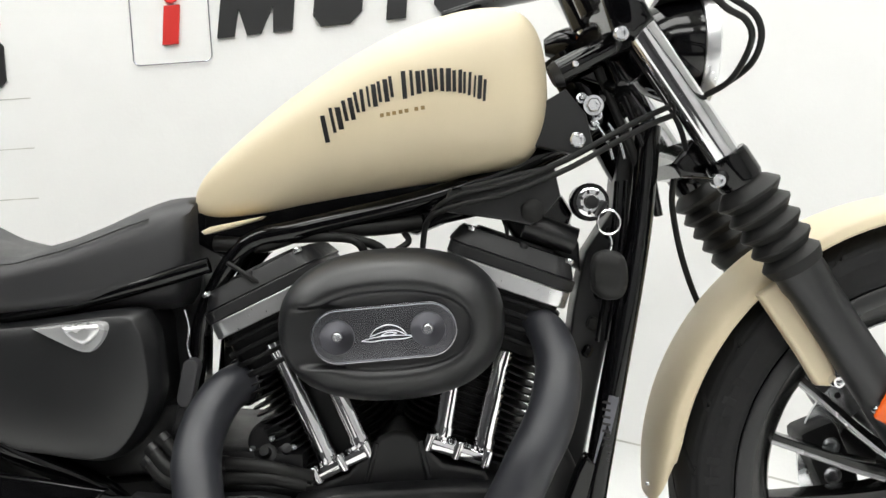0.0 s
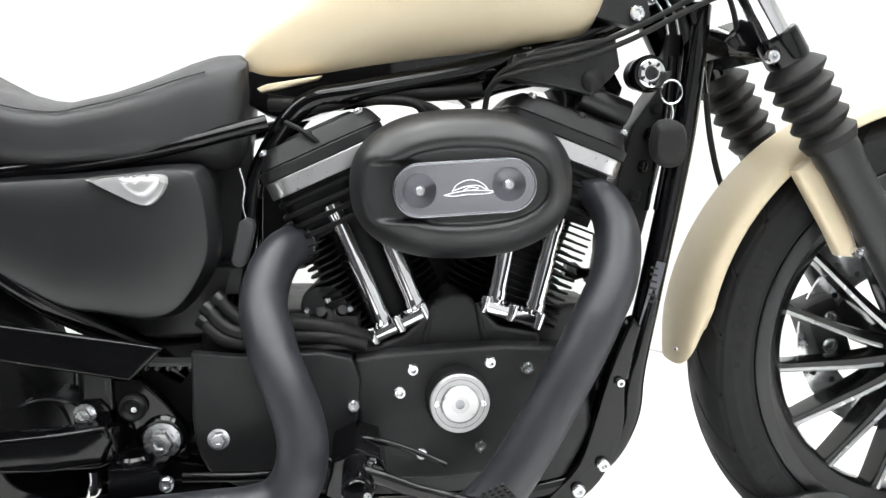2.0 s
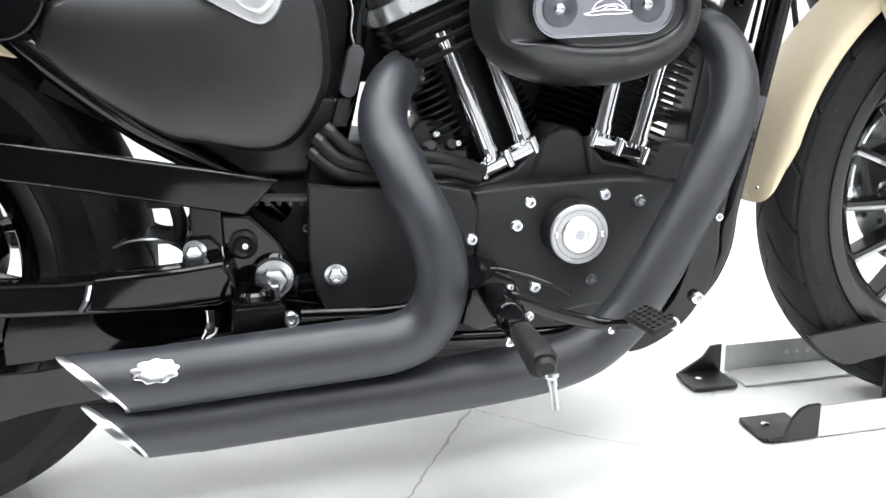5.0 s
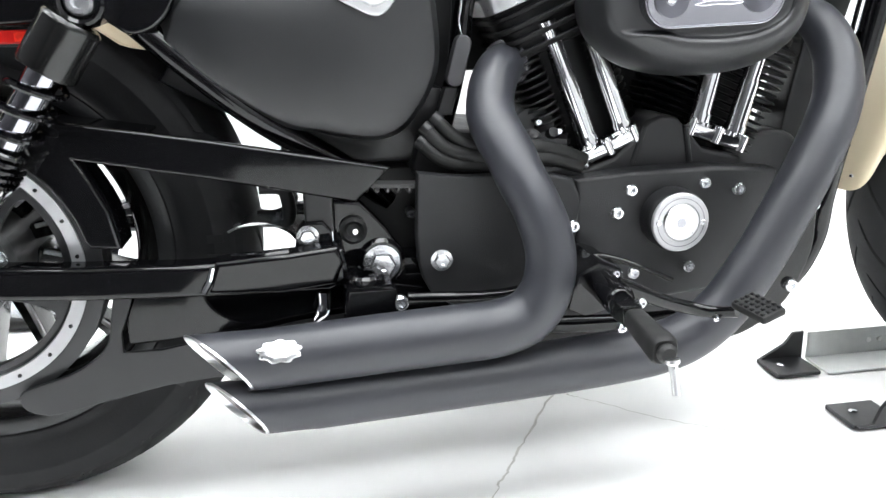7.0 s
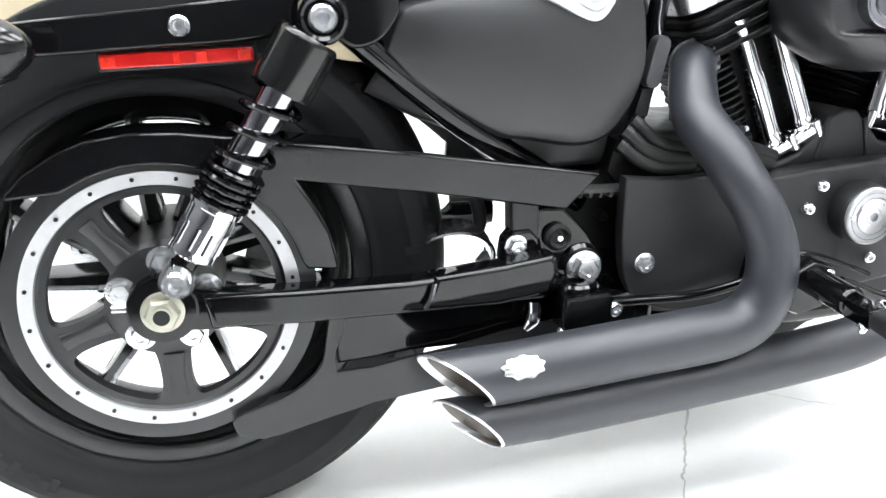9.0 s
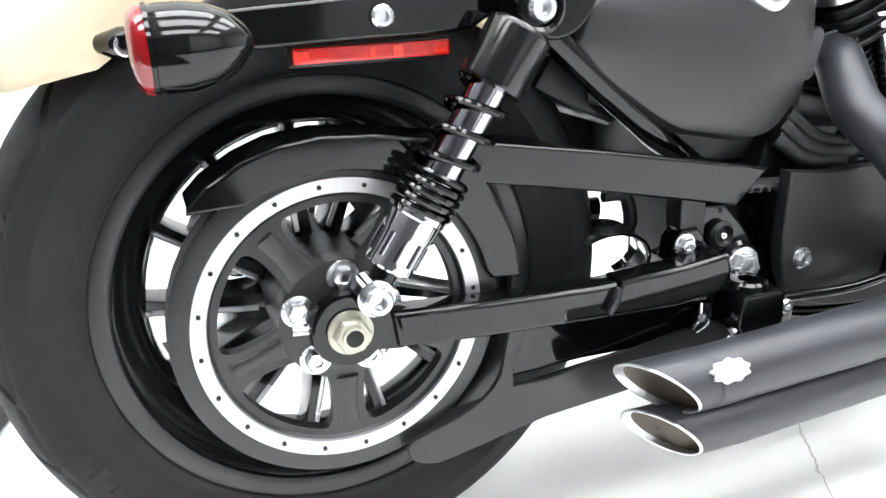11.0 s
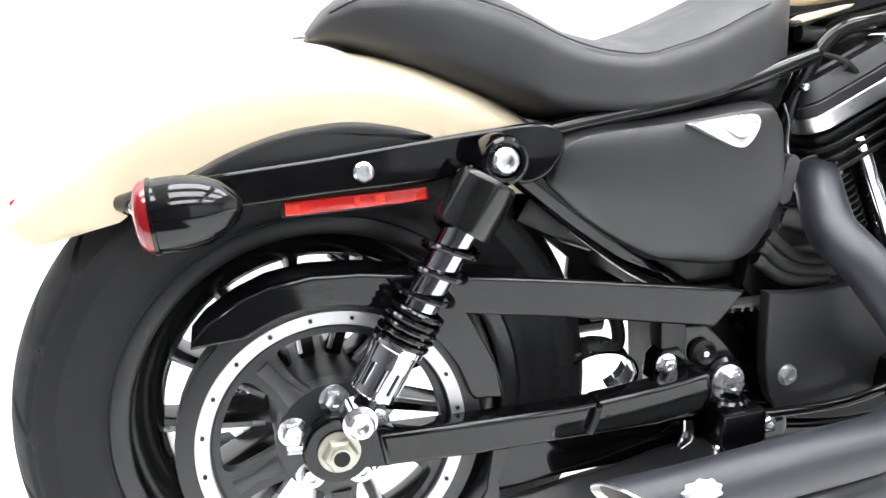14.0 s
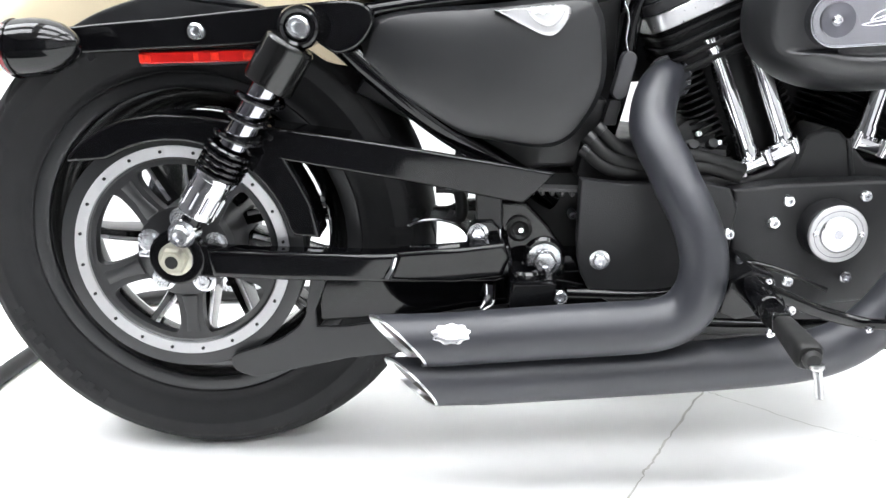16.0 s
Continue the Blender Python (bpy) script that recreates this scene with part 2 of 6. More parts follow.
XA, XB, YA, YB, HIGH = -2.2, 5.4, -4.2, 0.68, 3.0
COVE = 0.20
YM, XM, YC = -0.95, 0.10, -2.6
structure("floor", box(((XA + XB) / 2, (YM + YB - COVE) / 2, -0.05), (XB - XA, YB - COVE - YM, 0.1)), FLOOR, "white painted concrete workshop floor with faint cracks", "floor")
# Unseen white floor area, added so the belt guard mirrors grey.
structure("floor_white_unseen", box(((XM + XB) / 2, (YM + YC) / 2, -0.05), (XB - XM, YM - YC, 0.1)), FLOOR, "white floor out of view, added to lighten reflections", "floor")
# Unseen dark floor, added to keep reflections in the black parts dark.
bm = box(((XA + XM) / 2, (YA + YM) / 2, -0.05), (XM - XA, YM - YA, 0.1))
structure("floor_dark_unseen", box(((XM + XB) / 2, (YA + YC) / 2, -0.05), (XB - XM, YC - YA, 0.1), bm=bm), DARK_FLOOR, "dark grey floor out of view, added to darken reflections", "floor")
cove_line = [(YB - COVE * (1 - math.sin(a)), COVE * (1 - math.cos(a))) for a in np.linspace(0, math.pi / 2, 13)]
wall_line = cove_line + [(YB, HIGH), (YB + 0.12, HIGH), (YB + 0.12, -0.1), (YB - COVE, -0.1)]
back_wall = structure("wall_back", skin(bmesh.new(), [[(x, y, z) for y, z in wall_line] for x in (XA - 0.12, XB + 0.12)]), WHITE_WALL, "white painted wall that curves into the floor behind the motorcycle", "wall")
# Unseen front wall, split at XW: bright right part, dark left part for reflections.
XW = 0.9
structure("wall_front", box(((XW + XB) / 2 + 0.06, YA - 0.06, HIGH / 2), (XB - XW + 0.12, 0.12, HIGH)), GREY_WALL, "light grey wall out of view, kept bright for reflections", "wall")
structure("wall_front_dark", box(((XA + XW) / 2 - 0.06, YA - 0.06, HIGH / 2), (XW - XA + 0.12, 0.12, HIGH)), DARK_WALL, "dark grey wall out of view, added to darken reflections", "wall")
# Out of view; dark so that black parts facing -x stay black.
structure("wall_side", box((XA - 0.06, (YA + YB) / 2, HIGH / 2), (0.12, YB - YA, HIGH)), DARK_WALL, "dark grey wall out of view, added to darken reflections", "wall")
structure("wall_end", box((XB + 0.06, (YA + YB) / 2, HIGH / 2), (0.12, YB - YA, HIGH)), WHITE_WALL, "plain white painted wall of the showroom", "wall")
structure("ceiling", box(((XA + XB) / 2, (YA + YB) / 2, HIGH + 0.05), (XB - XA + 0.24, YB - YA + 0.24, 0.1)), CEIL, "plain white showroom ceiling", "ceiling")


def ceiling_light(x, y):
    e = empty("ceiling_light", "wide white ceiling light panel, switched on", "ceiling light", "rows of ceiling lights")
    part("housing", box((0, 0, -0.03), (1.56, 0.86, 0.06), 0.01), LAMPBODY, e)
    part("diffuser", box((0, 0, -0.066), (1.50, 0.80, 0.012), 0.004), LAMPMAT, e, "glowing white diffuser")
    e.matrix_basis = pose(x, y, HIGH)
    return e


first_light = ceiling_light(0.5, -2.8)
for gx, gy in ((2.4, -2.8), (-1.4, -1.2), (0.5, -1.2), (2.4, -1.2), (-1.4, 0.1), (0.5, 0.1), (2.4, 0.1)):
    copy_thing(first_light, pose(gx, gy, HIGH))

for z in (0.69, 0.797, 0.905, 1.012, 1.30, 1.60):
    part("wall_groove", box((XA / 2 + 0.005, YB - 0.0004, z), (-XA - 0.02, 0.001, 0.0022)), GRIME, back_wall)

# ---- motorcycle ----
bike = empty("motorcycle", "sand and black cruiser motorcycle standing in a wheel chock", "motorcycle")


def wheel_tyre(parent, c, r, w, groove_n, name="tyre", wide=0.034):
    """A tyre with a rounded tread, sidewalls and curved grooves cut into it."""
    prof = []
    for k in range(57):
        s = -1 + 2 * k / 56
        prof.append((r - 0.40 * w * abs(s) ** 2.9, s * w * 0.965, s))
    side = [(r - 0.45 * w, w * 0.985, 9), (r - 0.62 * w, w, 9), (r - 0.65 * w, w * 1.014, 9), (r - 0.675 * w, w * 1.014, 9), (r - 0.695 * w, w, 9), (r - 0.90 * w, w * 0.97, 9), (r - 1.08 * w, w * 0.92, 9), (r - 1.21 * w, w * 0.87, 9), (r - 1.225 * w, w * 0.89, 9), (r - 1.26 * w, w * 0.89, 9), (r - 1.28 * w, w * 0.82, 9), (r - 1.36 * w, w * 0.72, 9)]
    prof = [(a, -b, k) for a, b, k in side[::-1]] + prof + side
    seg = 960
    rings = []
    for i in range(seg):
        t = 2 * math.pi * i / seg
        ring = []
        for rr, h, s in prof:
            if s < 2 and abs(s) < 0.93:
                for hand in (-1, 1):
                    if 0.10 < s * hand < 0.93:
                        q = s * hand
                        u = (t * groove_n / (2 * math.pi) + 0.5 * (hand > 0)) % 1.0
                        cut = (wide * groove_n / 20 - abs(u - 0.5)) / 0.014 * min(1, (0.92 - q) / 0.06, (q - 0.10) / 0.06)
                        rr -= 0.012 * min(max(cut, 0), 1)
            tt = t + 2 * math.pi / groove_n * 1.15 * min(abs(s), 1.0)
            ring.append((c[0] + rr * math.cos(tt), c[1] + h, max(c[2] + rr * math.sin(tt), 0.0006)))
        rings.append(ring)
    bm = bmesh.new()
    vs = [[bm.verts.new(q) for q in g] for g in rings]
    n = len(prof)
    for i in range(seg):
        a, b = vs[i], vs[(i + 1) % seg]
        for k in range(n - 1):
            bm.faces.new((a[k], a[k + 1], b[k + 1], b[k]))
    return part(name, bm, RUBBER, parent, "black road tyre with curved tread grooves", 75)


RW, FW = (0, 0, 0.318), (1.494, 0, 0.330)
rear_wheel = wheel_tyre(bike, RW, 0.3225, 0.078, 22, "rear_tyre", 0.052)
front_wheel = wheel_tyre(bike, FW, 0.334, 0.053, 24, "front_tyre", 0.030)


def rim(parent, c, r, w):
    prof = [(r, -w), (r + 0.012, -w), (r + 0.012, -w + 0.006), (r - 0.002, -w + 0.012), (r - 0.012, -w * 0.55), (r - 0.018, 0), (r - 0.012, w * 0.55), (r - 0.002, w - 0.012),
            (r + 0.012, w - 0.006), (r + 0.012, w), (r, w), (r - 0.012, w * 0.85), (r - 0.033, w * 0.60), (r - 0.041, w * 0.3), (r - 0.041, -w * 0.3), (r - 0.033, -w * 0.60), (r - 0.012, -w * 0.85)]
    rm = part("rim", lathe(prof, c, (0, 1, 0), 80, closed=True), CAP, parent, "black cast rim")
    part("rim_flange", lathe([(r + 0.0115, -w - 0.001), (r + 0.0115, -w - 0.004), (r + 0.008, -w - 0.006), (r - 0.004, -w - 0.006), (r - 0.009, -w - 0.003), (r - 0.009, -w + 0.004), (r, -w + 0.004)], c, (0, 1, 0), 80, closed=True), SATIN, rm)
    return rm


rim(rear_wheel, RW, 0.213, 0.062)
rim(front_wheel, FW, 0.253, 0.043)


def spokes(parent, c, hub_r, rim_r, n, depth, wide, start=0.0, twist=0.09):
    """Thin cast spokes in pairs, black with bright machined edges."""
    for k in range(n):
        a = start + 2 * math.pi * k / n
        bm = bmesh.new()
        rings = []
        for s in np.linspace(0, 1, 13):
            rr = hub_r + (rim_r - hub_r) * s
            ang = a + twist * (1 - s) ** 2
            hw = wide * (1.15 - 0.50 * s + 1.0 * max(0, s - 0.75) ** 2 * 16)
            d = depth * (1 - 0.35 * s)
            ux, uz = math.cos(ang), math.sin(ang)
            px, pz = c[0] + rr * ux, c[2] + rr * uz
            ring = []
            for q, yy in ((-1, -0.7), (-0.75, -1), (0.75, -1), (1, -0.7), (1, 0.7), (0.75, 1), (-0.75, 1), (-1, 0.7)):
                ring.append((px - uz * hw * q, c[1] + yy * d, pz + ux * hw * q))
            rings.append(ring)
        skin(bm, rings)
        sp = part("spoke", bm, CAP, parent)
        e = bmesh.new()
        for sg in (-1,):
            pts = []
            for s in np.linspace(0.12, 0.93, 6):
                rr = hub_r + (rim_r - hub_r) * s
                ang = a + twist * (1 - s) ** 2
                hw = wide * (1.15 - 0.50 * s) * 0.74
                d = depth * (1 - 0.35 * s) + 0.0006
                pts.append((c[0] + rr * math.cos(ang) - math.sin(ang) * hw, c[1] - d, c[2] + rr * math.sin(ang) + math.cos(ang) * hw))
            sweep(pts, 0.0030, 6, 2, e)
        part("spoke_edge", e, BADGE, parent, "bright machined spoke edge")


spokes(front_wheel, FW, 0.045, 0.235, 16, 0.024, 0.0078, radians(-175), 0.16)
spokes(rear_wheel, RW, 0.05, 0.185, 13, 0.03, 0.0090, radians(96.0))
part("hub", lathe([(0, -0.055), (0.03, -0.055), (0.034, -0.045), (0.05, -0.03), (0.055, 0.03), (0.034, 0.05), (0, 0.055)], FW, (0, 1, 0), 32), SATIN, front_wheel)
part("hub", lathe([(0, -0.09), (0.055, -0.09), (0.06, -0.05), (0.06, 0.05), (0.05, 0.09), (0, 0.09)], RW, (0, 1, 0), 32), SATIN, rear_wheel)


def disc(parent, c, y, r0, r1, holes):
    """A brake disc with rows of drilled holes."""
    bm = bmesh.new()
    lathe([(r0, y - 0.0025), (r1, y - 0.0025), (r1, y + 0.0025), (r0, y + 0.0025)], c, (0, 1, 0), 64, bm, closed=True)
    d = part("brake_disc", bm, STEEL, parent, "drilled steel brake disc")
    for k in range(holes):
        hb = bmesh.new()
        a = 2 * math.pi * k / holes
        rr = r0 + (r1 - r0) * (0.3 + 0.4 * (k % 2))
        lathe([(0, 0), (0.0045, 0), (0.0045, 0.006), (0, 0.006)], (c[0] + rr * math.cos(a), y - 0.003, c[2] + rr * math.sin(a)), (0, 1, 0), 10, hb)
        part("disc_hole", hb, SOFT, d)


disc(front_wheel, FW, 0.062, 0.095, 0.145, 30)
disc(rear_wheel, RW, 0.095, 0.085, 0.13, 26)

# pulley and rivets on the right of the rear wheel
PY = -0.1085
pulley = part("drive_pulley", lathe([(0.148, PY + 0.028), (0.155, PY + 0.028), (0.157, PY + 0.02), (0.153, PY + 0.016), (0.153, PY - 0.010), (0.157, PY - 0.014), (0.157, PY - 0.018), (0.143, PY - 0.020),
                                    (0.125, PY - 0.018), (0.119, PY - 0.012), (0.118, PY - 0.002), (0.122, PY + 0.006), (0.144, PY + 0.012)], RW, (0, 1, 0), 96, closed=True), SATIN, bike, "black belt pulley with a bright riveted ring")
part("pulley_ring", lathe([(0.1250, PY - 0.020), (0.1388, PY - 0.0215), (0.1393, PY - 0.019), (0.124, PY - 0.017)], RW, (0, 1, 0), 96, closed=True), DULL, pulley, "bright machined ring")
for k in range(20):
    a = 2 * math.pi * (k + 0.3) / 20
    part("rivet", lathe([(0, 0), (0.0022, 0), (0.0022, 0.002), (0, 0.0022)], (0.1321 * math.cos(a), PY - 0.0205, RW[2] + 0.1321 * math.sin(a)), (0, -1, 0), 8), SOFT, pulley)


def loop_edges(bm, pts):
    vs = [bm.verts.new(p) for p in pts]
    return [bm.edges.new((u, v)) for u, v in zip(vs, vs[1:] + vs[:1])]


def rounded(pts, times=4):
    """Cuts the corners of a closed line, again and again."""
    for _ in range(times):
        pts = [((1 - w) * p[0] + w * q[0], (1 - w) * p[1] + w * q[1]) for p, q in zip(pts, pts[1:] + pts[:1]) for w in (0.25, 0.75)]
    return pts


def pulley_web():
    """The flat web of the pulley with five rounded windows."""
    bm = bmesh.new()
    es = loop_edges(bm, [(x, PY - 0.014, z) for x, z in ring_outline(0, RW[2], 0.1235, 96)])
    for k in range(5):
        mid = radians(-54 + 72 * k)
        line = [(0.1155, mid + radians(d)) for d in (-28.5, -15, 0, 15, 28.5)] + [(0.055, mid + radians(d)) for d in (19, 0, -19)]
        es += loop_edges(bm, [(x, PY - 0.014, z) for x, z in rounded([(r * math.cos(t), RW[2] + r * math.sin(t)) for r, t in line])])
    bmesh.ops.triangle_fill(bm, use_beauty=True, edges=es, normal=(0, -1, 0))
    bmesh.ops.recalc_face_normals(bm, faces=bm.faces)
    ext = bmesh.ops.extrude_face_region(bm, geom=list(bm.faces))
    for v in ext["geom"]:
        if isinstance(v, bmesh.types.BMVert):
            v.co.y += 0.014
    return bm


part("pulley_web", pulley_web(), SATIN, pulley, "black web with five rounded windows", 30)
for k in range(5):
    t = radians(-90 + 72 * k)
    part("web_rib", sweep([((0.060 + 0.05 * w) * math.cos(t), PY - 0.0135, RW[2] + (0.060 + 0.05 * w) * math.sin(t)) for w in (0, 0.5, 1)], [0.012, 0.008, 0.010], 16, 4, flat=0.35), SATIN, pulley)
part("pulley_hub", lathe([(0, -0.022), (0.030, -0.022), (0.040, -0.0165), (0.056, -0.0150), (0.060, -0.0135), (0.060, 0.01), (0, 0.01)], (0, PY, RW[2]), (0, 1, 0), 32), SATIN, pulley)
for k in range(5):
    a = radians(86 + 72 * k)
    bolt(pulley, (0.0445 * math.cos(a), PY - 0.0155, RW[2] + 0.0445 * math.sin(a)), 0.0115, 0.010)

# swingarm, axle and shock
swing = part("swingarm", prism([(0.04, 0.331), (0.14, 0.325), (0.25, 0.320), (0.36, 0.321), (0.418, 0.328), (0.424, 0.290), (0.40, 0.280), (0.30, 0.281), (0.14, 0.287), (0.045, 0.294)], -0.160, -0.126, 0.007, 3), GLOSS, bike, "gloss black swingarm")
part("arm_forging", prism([(0.266, 0.286), (0.280, 0.323), (0.36, 0.327), (0.412, 0.332), (0.418, 0.312), (0.408, 0.288), (0.35, 0.282)], -0.1645, -0.130, 0.006, 3), GLOSS, swing)
part("axle_plate", prism(ring_outline(0.0, 0.318, 0.036, 28), -0.152, -0.132, 0.004), GLOSS, swing)
part("axle_slot_plate", prism([(-0.01, 0.338), (0.05, 0.333), (0.07, 0.325), (0.07, 0.295), (0.05, 0.289), (-0.01, 0.296)], -0.150, -0.134, 0.003), GLOSS, swing)
part("axle_nut", lathe([(0.0085, 0.003), (0.0175, 0.003), (0.0178, 0.005), (0.0178, 0.012), (0.0155, 0.015), (0.0105, 0.015), (0.0085, 0.013)], (0, -0.153, 0.318), (0, -1, 0), 6, closed=True), BRASSY, swing, "yellow zinc axle nut", 25)
part("axle_washer", lathe([(0, 0), (0.0215, 0), (0.0215, 0.003), (0.0195, 0.0045), (0, 0.0045)], (0, -0.153, 0.318), (0, -1, 0), 32), BRASSY, swing)
part("axle_end", lathe([(0, 0), (0.0105, 0), (0.0105, 0.020), (0.0065, 0.020), (0.006, 0.014), (0, 0.014)], (0, -0.151, 0.318), (0, -1, 0), 20), BRASSY, swing)
part("axle_bore", lathe([(0, 0.0203), (0.0082, 0.0203), (0.0082, 0.0195), (0, 0.0195)], (0, -0.151, 0.318), (0, -1, 0), 20), SOFT, swing)
part("axle_adjuster", sweep([(-0.05, -0.14, 0.322), (-0.028, -0.14, 0.320)], 0.004, 8, 1), STEEL, swing)
part("cable_clip", sweep([(0.277, -0.166, 0.318), (0.272, -0.167, 0.302), (0.265, -0.167, 0.291)], 0.0035, 8, 3), CHROME, swing, "bright wire clip")
part("swingarm", sweep([(0.0, 0.142, 0.315), (0.25, 0.142, 0.304), (0.43, 0.138, 0.302)], 0.02, 12, 4, flat=0.62), GLOSS, bike)


def shock(side):
    """A rear shock absorber: eye, cap, damper, spring and chrome cup."""
    top, low = Vector((0.181, 0.165 * side, 0.594)), Vector((0.02, 0.165 * side, 0.356))
    d = (low - top).normalized()
    n = (low - top).length
    body = part("shock_absorber", lathe([(0, 0.02), (0.017, 0.02), (0.019, n - 0.03), (0, n - 0.03)], top, d, 24), DAMPER, bike, "black shock absorber with a chrome lower cup")
    part("shock_cap", lathe([(0, 0.020), (0.0265, 0.020), (0.0295, 0.0225), (0.0303, 0.026), (0.0305, 0.074), (0.0295, 0.077), (0, 0.078)], top, d, 40), CAP, body, "gloss black cap")
    cup = part("shock_cup", lathe([(0, n - 0.086), (0.0262, n - 0.086), (0.0268, n - 0.084), (0.0268, n - 0.080), (0.0238, n - 0.078), (0.0238, n - 0.062), (0.0226, n - 0.060), (0.0226, n - 0.036), (0.0232, n - 0.034), (0.0232, n - 0.029), (0.0215, n - 0.027), (0.010, n - 0.026), (0, n - 0.026)], top, d, 32), CHROME, body, "chrome lower cup")
    part("cup_neck", lathe([(0, n - 0.03), (0.0125, n - 0.03), (0.0115, n - 0.006), (0, n - 0.006)], top, d, 24), GLOSS, body)
    u = d.orthogonal().normalized()
    v = d.cross(u)
    for k in range(10):
        a = 2 * math.pi * k / 10
        at = top + 0.0228 * (math.cos(a) * u + math.sin(a) * v)
        part("cup_slot", sweep([at + d * (n - 0.060), at + d * (n - 0.037)], 0.0022, 8, 1), DAMPER, cup)
    pts = []
    a0, a1 = 0.076, n - 0.085
    turns = 0.0
    for k in range(180):
        s = k / 179
        turns += (1 / 179) * (4.9 if s < 0.70 else 16.0)
        pts.append(top + d * (a0 + (a1 - a0) * s) + 0.0265 * (math.cos(2 * math.pi * turns) * u + math.sin(2 * math.pi * turns) * v))
    part("shock_spring", sweep(pts, 0.0035, 8, 1), GLOSS, body, "black coil spring")
    for c, r in ((top, 0.025), (low, 0.017)):
        eye = [(0.009, -0.014), (r, -0.014), (r, 0.010), (r - 0.002, 0.015), (r - 0.005, 0.0165), (r - 0.0085, 0.015), (r - 0.0095, 0.008), (0.009, 0.008)] if r > 0.02 else [(0.009, -0.014), (r, -0.014), (r, 0.014), (0.009, 0.014)]
        part("shock_eye", lathe(eye, c, (0, side, 0), 36, closed=True), GLOSS if r > 0.02 else CHROME, body)
        bolt(body, c + Vector((0, (0.008 if r > 0.02 else 0.014) * side, 0)), 0.0135, 0.013, STEEL, (0, side, 0), "socket")


shock(-1)
shock(1)

# fender strut, reflector, turn signals, rear fender
strut = part("fender_strut", prism([(-0.16, 0.590), (-0.10, 0.602), (0.017, 0.609), (0.10, 0.615), (0.16, 0.619), (0.225, 0.622), (0.250, 0.618), (0.262, 0.604), (0.257, 0.586), (0.240, 0.568), (0.215, 0.562), (0.195, 0.574), (0.172, 0.584), (0.152, 0.586), (0.134, 0.577), (0.10, 0.574), (0.015, 0.573), (-0.06, 0.571), (-0.15, 0.573)], -0.137, -0.120, 0.004, 3, round_n=4), GLOSS, bike, "gloss black fender strut")
bolt(strut, (0.052, -0.136, 0.592), 0.010, 0.008, STEEL, (0, -1, 0), "socket")
part("strut_boss", lathe([(0.0, 0), (0.022, 0), (0.022, 0.012), (0.018, 0.020), (0.0, 0.020)], (0.185, -0.130, 0.594), (0, -1, 0), 32), GLOSS, strut)
part("strut_cover", prism([(-0.115, 0.597), (-0.07, 0.618), (-0.02, 0.632), (0.022, 0.637), (0.06, 0.636), (0.105, 0.626), (0.128, 0.614), (0.06, 0.606)], -0.123, -0.090, 0.006, 2, round_n=5), SATIN, strut, "satin black side panel")
refl = part("reflector", box((0.046, -0.124, 0.5625), (0.142, 0.008, 0.0145), 0.003), RED, bike, "red side reflector")
for x, w in ((-0.017, 0.014), (0.045, 0.006), (0.068, 0.010), (0.108, 0.012)):
    part("reflector_cell", box((x, -0.1283, 0.5625), (w, 0.001, 0.0095), 0.0004, seg=1), REDCELL, refl, "brighter red prism cell")
part("reflector_base", box((0.046, -0.116, 0.5625), (0.148, 0.008, 0.020), 0.003), PLASTIC, bike)


def turn_signal(side):
    o = Vector((-0.108, 0.190 * side, 0.581))
    body = part("turn_signal", lathe([(0, -0.030), (0.0315, -0.030), (0.0325, -0.022), (0.0325, -0.005), (0.030, 0.012), (0.024, 0.027), (0.014, 0.039), (0.006, 0.044), (0, 0.045)], o, (0.999, 0, 0.03), 36), GLOSS, bike, "black bullet turn signal with a red lens")
    part("signal_lens", lathe([(0, -0.044), (0.018, -0.0435), (0.027, -0.041), (0.0315, -0.036), (0.0325, -0.030), (0, -0.030)], o, (0.999, 0, 0.03), 36), LENS, body, "deep red lens")
    part("lens_rim", lathe([(0.0322, -0.031), (0.0334, -0.0305), (0.0334, -0.0275), (0.0322, -0.027)], o, (0.999, 0, 0.03), 36, closed=True), GLOSS, body)
    part("signal_stalk", sweep([(-0.112, 0.165 * side, 0.58), (-0.135, 0.138 * side, 0.581), (-0.155, 0.115 * side, 0.581), (-0.172, 0.098 * side, 0.581)], [0.013, 0.014, 0.014, 0.008], 16, 5), GLOSS, body)
    bolt(body, (-0.153, 0.130 * side, 0.581), 0.009, 0.006, STEEL, (0, side, 0), "socket")


turn_signal(-1)
turn_signal(1)


def fender(name, c, angles, prof, mat, label, n=64, thick=0.003, cut=0.0, power=3.0, lobe=0.0):
    """A curved mudguard: prof gives (half width, radius) rows across; angles in degrees."""
    bm = bmesh.new()
    rings = []
    for k in range(n + 1):
        a = radians(angles[0] + (angles[1] - angles[0]) * k / n)
        s = k / n
        pr = prof(s)
        ring = []
        for w, r in pr + [(w * 0.955, r - thick) for w, r in pr[::-1]]:
            deep = min(1, max(0, (pr[11][1] - r) / (pr[11][1] - pr[0][1])))
            lag = max(0, 1 - s * 7) * (radians(cut) * deep ** power - radians(lobe) * math.sin(math.pi * deep ** 1.5))
            ring.append((c[0] + r * math.cos(a - lag), w, c[2] + r * math.sin(a - lag)))
        rings.append(ring)
    skin(bm, rings)
    return part(name, bm, mat, bike, label, 50)


